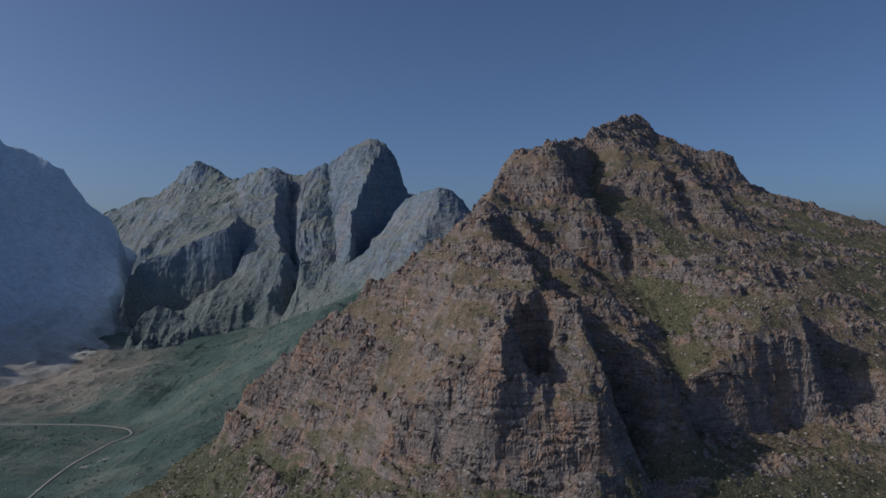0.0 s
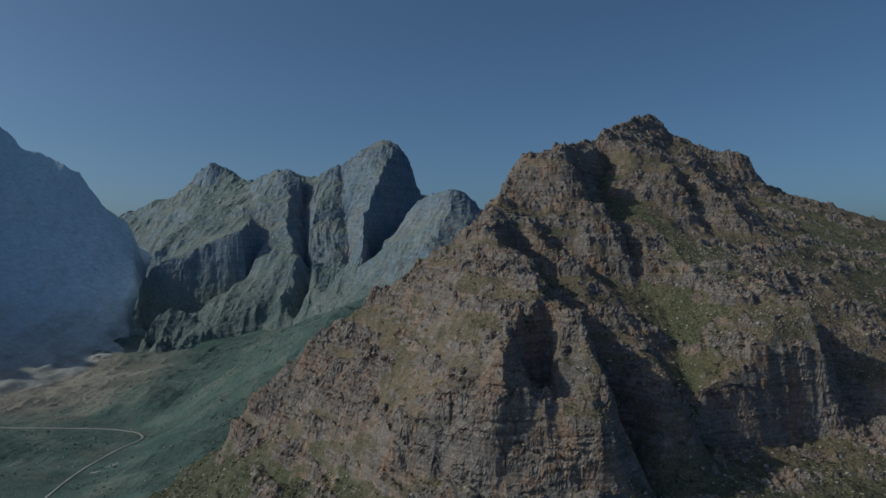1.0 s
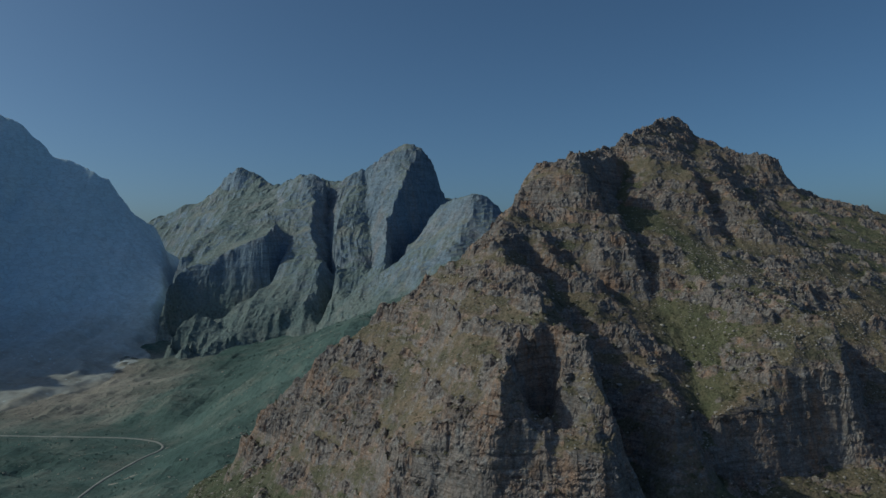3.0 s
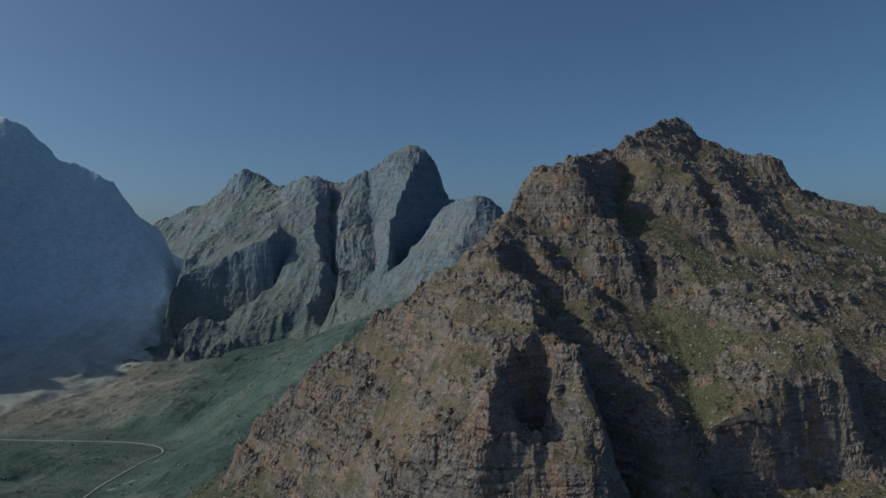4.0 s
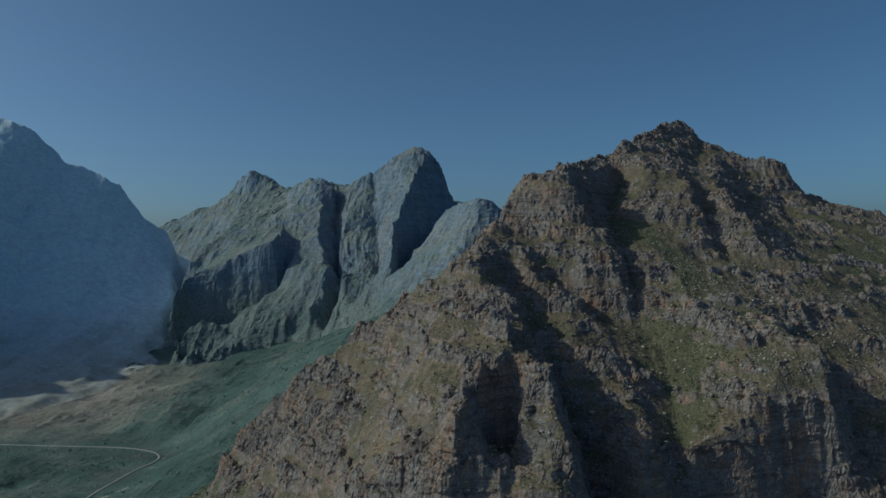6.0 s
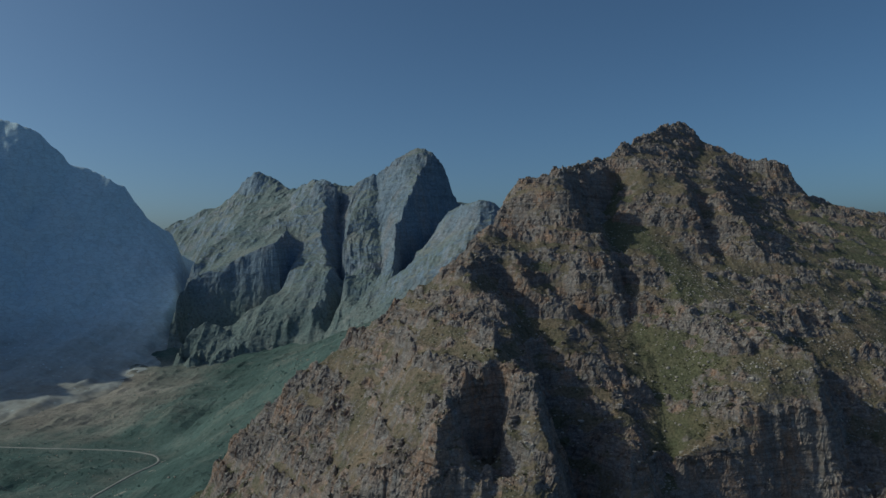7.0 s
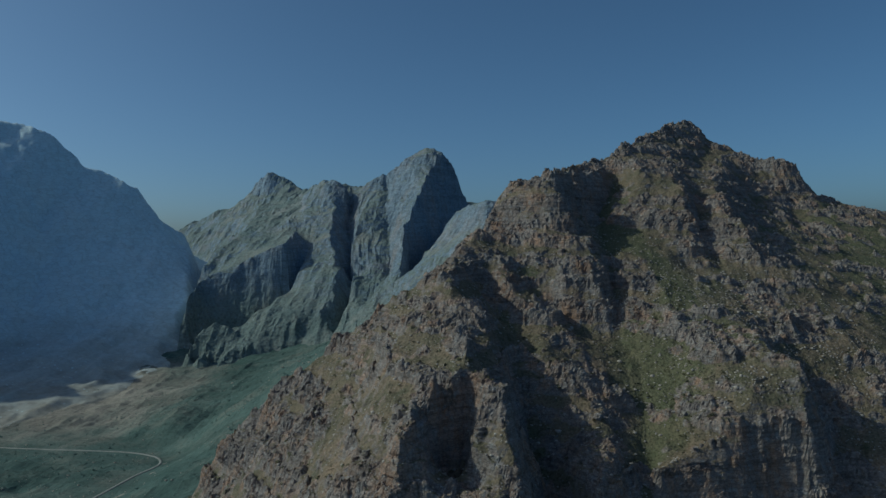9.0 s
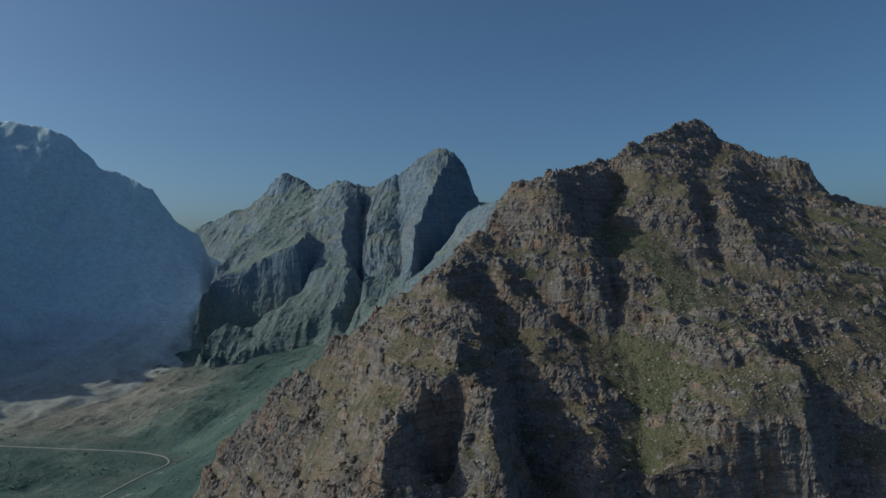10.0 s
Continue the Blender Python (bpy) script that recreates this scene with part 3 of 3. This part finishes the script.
middle.line((-98, 2130, 438), (-136, 2040, 384), (-170, 1970, 337), (-195, 1890, 286), (-213, 1795, 229), (-217, 1700, 186))  # second gully
middle.line((-136, 1800, 351), (-102, 1740, 393), (-70, 1690, 406), (-48, 1650, 402), (-20, 1625, 409), (-1, 1616, 410), (22, 1620, 401), (40, 1630, 385), (59, 1640, 362))  # shoulder peak
middle.line((-1, 1616, 410), (-7, 1590, 375), (-19, 1570, 343), (-43, 1540, 306), (-65, 1510, 282))
middle.line((-85, 1710, 399), (-125, 1690, 334), (-155, 1650, 281), (-178, 1590, 219))
middle.line((60, 1645, 365), (117, 1680, 330), (300, 1700, 250))
middle.line((-102, 2150, 446), (60, 2250, 380), (400, 2400, 330))
middle.line((-1075, 2860, 597), (-1056, 2860, 618), (-1024, 2860, 627), (-983, 2860, 626), (-957, 2860, 609), (-928, 2860, 587))
middle.line((-1250, 2460, 130), (-1010, 2100, 20), (-860, 1760, 0), (-740, 1600, 10), (-613, 1560, 50), (-465, 1640, 62), (-383, 1610, 75), (-264, 1480, 112), (-100, 1380, 135), (150, 1420, 160))
middle.line((-1100, 1800, -40), (-860, 1380, -70), (-700, 1500, -50), (-400, 1400, 0), (-150, 1260, 60), (300, 1260, 100))
middle.line((-1600, 3300, 260), (-700, 3300, 260), (0, 2900, 240), (450, 2900, 240))
middle.settle()


def range_height(land, x, y, rough):
    wx, wy = x + 9 * fbm(x / 90, y / 90, octaves=4, seed=103), y + 9 * fbm(x / 90, y / 90, octaves=4, seed=113)
    wx, wy = wx + rough * 3 * fbm(x / 80, y / 150, octaves=3, seed=107, ridged=True), wy + rough * 3 * fbm(x / 75, y / 140, octaves=3, seed=109, ridged=True)
    z = land(wx, wy)
    rough = rough * (1 - 0.85 * np.exp(-((x + 640) / 150) ** 2 - ((y - 1800) / 100) ** 2) - 0.7 * np.exp(-((x + 205) / 50) ** 2 - ((y - 2050) / 50) ** 2))  # plain cirque wall, rounded top
    z = z + rough * 8 * (fbm(wx / 48, wy / 85, octaves=4, seed=127, ridged=True) - 0.3)
    z = z + rough * (11 * (fbm(wx / 130, wy / 260, octaves=5, seed=121, ridged=True) - 0.3))
    tilt = 30 * fbm(x / 190, y / 190, octaves=3, seed=131)
    value, gap = cells(wx / 34, wy / 60, seed=141)
    q = z + tilt + (value - 0.5) * 30
    return z + 0.15 * rough * (strata(q, 80, 0.6, 0.3) + 12 - tilt - (value - 0.5) * 20 - z) - 10 * rough * np.clip(0.12 - gap, 0, 1)


def far_range(land, west, east, y0, y1, nx, ny, mat, rough, label, smooth=False):
    """One mountain of the distance; west and east are its borders, as (y, x) along gullies."""
    y = np.interp(np.linspace(0, 1, ny), (0, 0.10, 0.80, 1), (y0, y0 + 180, 2160, y1))[:, None] + np.zeros((1, nx))  # closest on the steep faces
    u = np.linspace(0, 1, nx)[None, :]
    w, e = np.interp(y, *zip(*west)), np.interp(y, *zip(*east))
    x = w + (e - w) * u
    z = range_height(land, x, y, rough)
    x, y, z, _ = weather(x, y, z, 11.0, 1.8 * rough)
    x, y, z, _ = weather(x, y, z, 4.0, 1.3 * rough)
    return tagged(sheet("mountain", x, y, z, mat, smooth), label, "mountain", "distant mountains")


A_GULLY = [(1300, -330), (1660, -382), (1725, -373), (1800, -373), (1875, -393), (1945, -422), (2020, -451), (2070, -457), (2120, -462), (2950, -560)]
B_GULLY = [(1300, -250), (1700, -217), (1795, -213), (1890, -195), (1970, -170), (2040, -136), (2130, -98), (2300, 0), (2950, 60)]
# the air is clear; the far mountains' materials carry the haze as colour
far_range(left, [(1000, -2100)], [(1000, -580)], 1000, 2850, 300, 340, west_rock, 0.4, "haze-tinted blue-grey mountain with a tall shaded face", True)
far_range(middle, [(1300, -1450)], [(y, x + 14) for y, x in A_GULLY], 1300, 2950, 250, 380, range_rock, 0.7, "haze-tinted blue-grey ridge with two rocky knobs above a shaded cirque")
far_range(middle, [(y, x - 14) for y, x in A_GULLY], [(y, x + 14) for y, x in B_GULLY], 1300, 2950, 110, 380, range_rock, 0.7, "haze-tinted blue-grey rounded rocky peak, its far side shaded")
far_range(middle, [(y, x - 14) for y, x in B_GULLY], [(1300, 300)], 1300, 2950, 90, 380, range_rock, 0.7, "haze-tinted grey rocky shoulder peak behind the nearer ridge")

# ---- the valley floor, reaching the horizon ----
floor_land = Land(-1500, 1500, -300, 2400, 20.0)
floor_land.line((-1500, 1000, 2), (-733, 1065, 1), (-539, 1059, 6), (-461, 1030, 4), (-459, 955, 5), (-459, 840, 4), (-437, 700, 0), (-405, 300, -4), (-400, -250, -6))
floor_land.line((-1150, 1230, 30), (-1000, 1250, 16), (-846, 1250, 6), (-657, 1420, 28), (-657, 1515, 44), (-700, 1650, 60), (-850, 1850, 70))
floor_land.line((-733, 1373, 21), (-590, 1113, 4), (-449, 1105, 10), (-433, 1300, 45), (-433, 1471, 74))
floor_land.line((-720, 1600, 40), (-634, 1640, 46), (-500, 1655, 74), (-383, 1631, 92), (-264, 1485, 132), (-178, 1420, 165))
floor_land.line((-640, 1770, 45), (-470, 1740, 84), (-330, 1710, 108), (-205, 1600, 150))
floor_land.line((-323, 1050, 72), (-277, 1250, 124), (-186, 1110, 160), (-162, 1300, 184), (-80, 1400, 210), (100, 1500, 240))
floor_land.line((-494, 1200, 36), (-390, 1000, 36), (-330, 800, 22), (-300, 690, 24))
floor_land.line((-300, 640, 25), (-200, 450, 40), (0, 250, 50), (400, 250, 40), (900, 300, 30))
floor_land.line((1500, -300, 0), (1500, 2400, 100), (400, 2400, 150))
floor_land.line((-200, -300, 0), (600, -300, 0))
floor_land.settle(1)


ROAD = [(-1000, 1085), (-850, 1072), (-733, 1065), (-622, 1062), (-539, 1059), (-492, 1047), (-466, 1032), (-452, 1012), (-450, 990), (-457, 955), (-460, 890), (-459, 850), (-452, 795), (-438, 710), (-410, 500), (-400, 200)]


def road_distance(x, y):
    clear = np.full(np.shape(x), 1e9)
    for a, b in zip(ROAD[:-1], ROAD[1:]):
        e = np.subtract(b, a)
        along = np.clip(((x - a[0]) * e[0] + (y - a[1]) * e[1]) / (e @ e), 0, 1)
        clear = np.minimum(clear, np.hypot(x - a[0] - along * e[0], y - a[1] - along * e[1]))
    return clear


def floor_height(x, y):
    edge = np.clip((np.maximum(np.maximum(np.abs(x) - 1300, y - 2200), -y - 100)) / 300, 0, 1)
    z = floor_land(x, y) * (1 - edge)
    near_road = np.clip((road_distance(x, y) - 12) / 120, 0.06, 1)
    level = np.exp(-(road_distance(x, y) / 60) ** 2)                # the road keeps level
    z = z * (1 - level) + 2.5 * level
    return z + near_road * (6 * fbm(x / 130, y / 130, octaves=5, seed=151) + 3 * fbm(x / 45, y / 45, octaves=3, seed=161, ridged=True)) * (1 - edge)


def spread(lo, hi, inner0, inner1, step, n):
    mid = np.arange(inner0, inner1 + step, step)
    return np.concatenate((inner0 - np.geomspace(step, inner0 - lo, n)[::-1], mid, mid[-1] + np.geomspace(step, hi - mid[-1], n)))


fx, fy = np.meshgrid(spread(-4600, 4600, -1100, 300, 5.0, 30), spread(-4600, 4700, 500, 1800, 5.0, 30))
fz = floor_height(fx, fy)
ground = tagged(sheet("ground", fx, fy, fz, valley), "green-brown scrub valley floor with sandy patches", "ground", kind="structure")


# ---- the road ----
def ribbon(name, points, width, mat, lift):
    pts = [Vector((x, y, 0)) for x, y in points]
    path = []
    for i in range(len(pts) - 1):
        a, b, c, d = pts[max(i - 1, 0)], pts[i], pts[i + 1], pts[min(i + 2, len(pts) - 1)]
        for s in np.linspace(0, 1, 24, endpoint=False):
            path.append(0.5 * (2 * b + (c - a) * s + (2 * a - 5 * b + 4 * c - d) * s * s + (3 * b - a - 3 * c + d) * s ** 3))
    x, y = np.array([p.x for p in path]), np.array([p.y for p in path])
    tx, ty = np.gradient(x), np.gradient(y)
    n = np.hypot(tx, ty)
    half = width / 2 * (1 + 0.12 * fbm(x / 14, y / 14, octaves=2, seed=171))
    offs = (-1.0, -0.8, 0.0, 0.8, 1.0)
    drop = (-1.5, 0.0, 0.12, 0.0, -1.5)
    X = np.stack([x - ty / n * half * o for o in offs], 1)
    Y = np.stack([y + tx / n * half * o for o in offs], 1)
    base = floor_height(x, y) + lift
    Z = np.stack([base + d for d in drop], 1)
    return sheet(name, X[:, ::-1], Y[:, ::-1], Z[:, ::-1], mat, True)


road = ribbon("road", ROAD, 4.4, track, 0.6)
tagged(road, "pale gravel road with a sharp bend", "road", kind="structure")


def bank(cx, cy, long, wide, turn):
    """A low bare bank of sandy soil beside the road, frayed at its edge."""
    a, r = np.meshgrid(np.linspace(0, math.tau, 40), np.linspace(0, 1, 9))
    edge = 1 + 0.35 * fbm(np.cos(a) * 1.6 + cx, np.sin(a) * 1.6 + cy, octaves=3, seed=181)
    u, v = long * r * edge * np.cos(a), wide * r * edge * np.sin(a)
    x, y = cx + u * math.cos(turn) - v * math.sin(turn), cy + u * math.sin(turn) + v * math.cos(turn)
    z = floor_height(x, y) + 0.9 * (1 - r * r) - 0.35 + 0.3 * fbm(x / 3, y / 3, octaves=2, seed=183) * (1 - r)
    return tagged(sheet("sandy_bank", x, y, z, sand, True), "bare orange sandy bank beside the gravel road", "bank", "sandy banks")


bank(-425, 868, 11, 4.5, 0.5)
bank(-438, 852, 7, 3, 0.2)
bank(-444, 1010, 6, 2.5, 1.2)
bank(-436, 962, 6, 2.5, 0.9)


# ---- loose rock, rock towers and scrub ----
def boulder_shape(seed):
    """An angular block of sandstone, about one metre across."""
    r = random.Random(seed)
    bm = bmesh.new()
    bmesh.ops.create_icosphere(bm, subdivisions=1, radius=0.6)
    for v in bm.verts:
        v.co *= r.uniform(0.75, 1.2)
        v.co.z = max(min(v.co.z * 0.8, 0.36), -0.45)
        v.co.x = max(min(v.co.x, 0.55), -0.55)
    return bm


def tower_shape(seed):
    """A weathered rock tower of stacked, cracked beds, about one metre wide and two high."""
    r = random.Random(seed)
    bm = bmesh.new()
    z, wide = -0.6, 0.62
    for bed in range(6):
        tall = r.uniform(0.28, 0.55)
        sides = r.choice((5, 6, 7))
        ox, oy, turn = r.uniform(-0.08, 0.08), r.uniform(-0.08, 0.08), r.uniform(0, 6)
        low, high = [], []
        for i in range(sides):
            a = turn + i * math.tau / sides + r.uniform(-0.25, 0.25)
            d = wide * r.uniform(0.8, 1.12)
            low.append(bm.verts.new((ox + d * math.cos(a), oy + d * math.sin(a), z)))
            high.append(bm.verts.new((ox + d * 0.93 * math.cos(a), oy + d * 0.93 * math.sin(a), z + tall * r.uniform(0.85, 1.05))))
        bm.faces.new(high)
        bm.faces.new(low[::-1])
        for i in range(sides):
            bm.faces.new((low[i], low[(i + 1) % sides], high[(i + 1) % sides], high[i]))
        z, wide = z + tall * 0.88, wide * r.uniform(0.78, 1.02)
    bmesh.ops.recalc_face_normals(bm, faces=bm.faces)
    return bm


def shared(make, count, mat, name):
    shapes = []
    for i in range(count):
        me = bpy.data.meshes.new(name)
        bm = make(i + 1)
        bm.to_mesh(me)
        bm.free()
        me.materials.append(mat)
        shapes.append(me)
    return shapes


def put(name, me, place, size, turn, parent):
    ob = new(name, me)
    ob.parent = parent
    ob.location, ob.scale, ob.rotation_euler = place, size, turn
    return ob


rng = np.random.default_rng(7)
towers = shared(tower_shape, 8, near_rock, "rock_tower")
TOWERS = [  # along crests and cliff edges: from, to, how many, height
    ((62, 742), (119, 790), 12, 8), ((78, 752), (134, 764), 9, 7), ((119, 790), (187, 930), 14, 8), ((187, 930), (305, 1180), 14, 8),
    ((430, 1205), (505, 1195), 8, 9), ((108, 694), (160, 634), 14, 8), ((14, 620), (50, 690), 9, 5),
    ((58, 520), (46, 442), 8, 6), ((66, 466), (94, 470), 6, 6), ((-54, 631), (-150, 650), 12, 5), ((-30, 426), (88, 428), 14, 7),
    ((109, 558), (150, 506), 8, 6), ((264, 900), (253, 773), 10, 8), ((318, 913), (290, 774), 9, 8), ((192, 500), (256, 500), 9, 6), ((-112, 610), (-181, 662), 8, 6)]
for (ax, ay), (bx, by), count, tall in TOWERS:
    for s in (np.arange(count) + rng.uniform(0, 0.8, count)) / count:
        x, y = ax + (bx - ax) * s + rng.uniform(-4, 4), ay + (by - ay) * s + rng.uniform(-4, 4)
        h = tall * rng.uniform(0.35, 1.0)
        z = near_height(np.array([x]), np.array([y]))[0]
        put("rock_tower", towers[rng.integers(8)], (x, y, z - 0.3 * h), (h * rng.uniform(0.6, 1.1), h * rng.uniform(0.6, 1.1), h * 0.42), (rng.uniform(-0.06, 0.06), rng.uniform(-0.06, 0.06), rng.uniform(0, 6)), mountain)

rock_shapes = shared(boulder_shape, 8, stone, "boulder")


def joined(name, shapes, places, sizes, mat, squash=(1, 1, 1)):
    """Many small pieces as one mesh: shapes is a list of (points, triangles)."""
    points, faces, base = [], [], 0
    for p, size in zip(places, sizes):
        co, tri = shapes[rng.integers(len(shapes))]
        a = rng.uniform(0, 6.28)
        c, s = math.cos(a), math.sin(a)
        q = co * (size * np.array(squash) * rng.uniform(0.75, 1.25, 3))
        points.append(np.stack((q[:, 0] * c - q[:, 1] * s + p[0], q[:, 0] * s + q[:, 1] * c + p[1], q[:, 2] + p[2]), 1))
        faces.append(tri + base)
        base += len(co)
    points, faces = np.concatenate(points).astype(np.float32), np.concatenate(faces).astype(np.int32)
    me = bpy.data.meshes.new(name)
    me.vertices.add(len(points))
    me.vertices.foreach_set("co", points.ravel())
    me.loops.add(faces.size)
    me.loops.foreach_set("vertex_index", faces.ravel())
    me.polygons.add(len(faces))
    me.polygons.foreach_set("loop_start", np.arange(0, faces.size, 3, dtype=np.int32))
    me.update(calc_edges=True)
    me.materials.append(mat)
    return new(name, me)


def triangles(me):
    me.calc_loop_triangles()
    return np.array([v.co[:] for v in me.vertices]), np.array([t.vertices[:] for t in me.loop_triangles])


def clump(seed):
    """A bush of many small leaf tufts with gaps between them."""
    r = np.random.default_rng(seed)
    n = 16
    d = r.normal(size=(n, 3))
    d[:, 2] = np.abs(d[:, 2])
    d /= np.linalg.norm(d, axis=1)[:, None]
    centre = d * r.uniform(0.25, 0.5, (n, 1)) * (1, 1, 0.9)
    points = (centre[:, None] + r.normal(size=(n, 3, 3)) * 0.24).reshape(-1, 3)
    return points, np.arange(3 * n).reshape(-1, 3)


clumps = [clump(i) for i in range(12)]
open_ground = near.rocky(gx, gy)
seen_part = (gy < 1000) & (gz > 20)
weight = np.where(seen_part & (gn[..., 2] > 0.62), (1.15 - 0.6 * open_ground + 1.3 * np.clip((150 - gz) / 40, 0, 1)) * np.clip(smooth_noise(gx / 22, gy / 22, seed=81) + 0.75, 0.05, 2), 0).ravel()
pick = rng.choice(weight.size, 16000, replace=False, p=weight / weight.sum())
bush_places = np.stack((gx, gy, gz), -1).reshape(-1, 3)[pick]
bushes = joined("fynbos_bushes", clumps, bush_places, (rng.gamma(3.0, 0.36, len(pick)) + 0.45) * np.where(bush_places[:, 1] > 700, 0.75, 1.0), leaf, (1, 1, 0.65))
tagged(bushes, "low olive-green fynbos bushes scattered over the ledges", "bushes", kind="stuff")

weight = np.where(seen_part & (gn[..., 2] > 0.6) & (gn[..., 2] < 0.97), 0.25 + np.clip(smooth_noise(gx / 30, gy / 30, seed=91), 0, 1) + 1.8 * np.exp(-((gx - 270) / 90) ** 2 - ((gy - 640) / 120) ** 2), 0).ravel()
pick = rng.choice(weight.size, 13000, replace=False, p=weight / weight.sum())
rock_places = np.stack((gx, gy, gz), -1).reshape(-1, 3)[pick]
rock_sizes = rng.gamma(1.8, 0.36, len(pick)) + 0.38
order = np.argsort(np.hypot(rock_places[:, 0] - 150, rock_places[:, 1] - 520))
for i in order[:300]:
    size = rock_sizes[i]
    put("boulder", rock_shapes[rng.integers(8)], rock_places[i], (size * rng.uniform(0.8, 1.5), size, size * rng.uniform(0.7, 1.2)), (0, 0, rng.uniform(0, 6)), mountain)
scree = joined("scree", [triangles(m) for m in rock_shapes], rock_places[order[300:]], rock_sizes[order[300:]], stone)
tagged(scree, "pale sandstone boulders strewn over the slopes", "rocks", kind="stuff")

# ---- shrubs of the valley ----
n = 4500
x, y = rng.uniform(-900, -150, n * 2), rng.uniform(560, 1500, n * 2)
clear = road_distance(x, y)
keep = (smooth_noise(x / 70, y / 70, seed=95) + 0.6 * smooth_noise(x / 25, y / 25, seed=96) > rng.uniform(-0.5, 0.9, n * 2)) & (clear > 11)
x, y = x[keep][:n], y[keep][:n]
shrubs = joined("valley_shrubs", clumps, np.stack((x, y, floor_height(x, y)), 1), rng.gamma(3.0, 0.42, len(x)) + 0.6, hazed_valley_leaf, (1, 1, 0.9))
tagged(shrubs, "dark green shrubs and small trees on the valley floor", "shrubs", kind="stuff")

n = 700
x, y = rng.uniform(-760, -180, n * 2), rng.uniform(600, 1350, n * 2)
keep = (smooth_noise(x / 60, y / 60, seed=98) > rng.uniform(-0.4, 0.6, n * 2)) & (road_distance(x, y) > 7)
x, y = x[keep][:n], y[keep][:n]
stones = joined("valley_stones", [triangles(m) for m in shared(boulder_shape, 4, sand, "stone")], np.stack((x, y, floor_height(x, y) + 0.2), 1), rng.gamma(2.0, 0.45, len(x)) + 0.7, sand)
tagged(stones, "pale stones scattered over the scrub beside the road", "stones", kind="stuff")
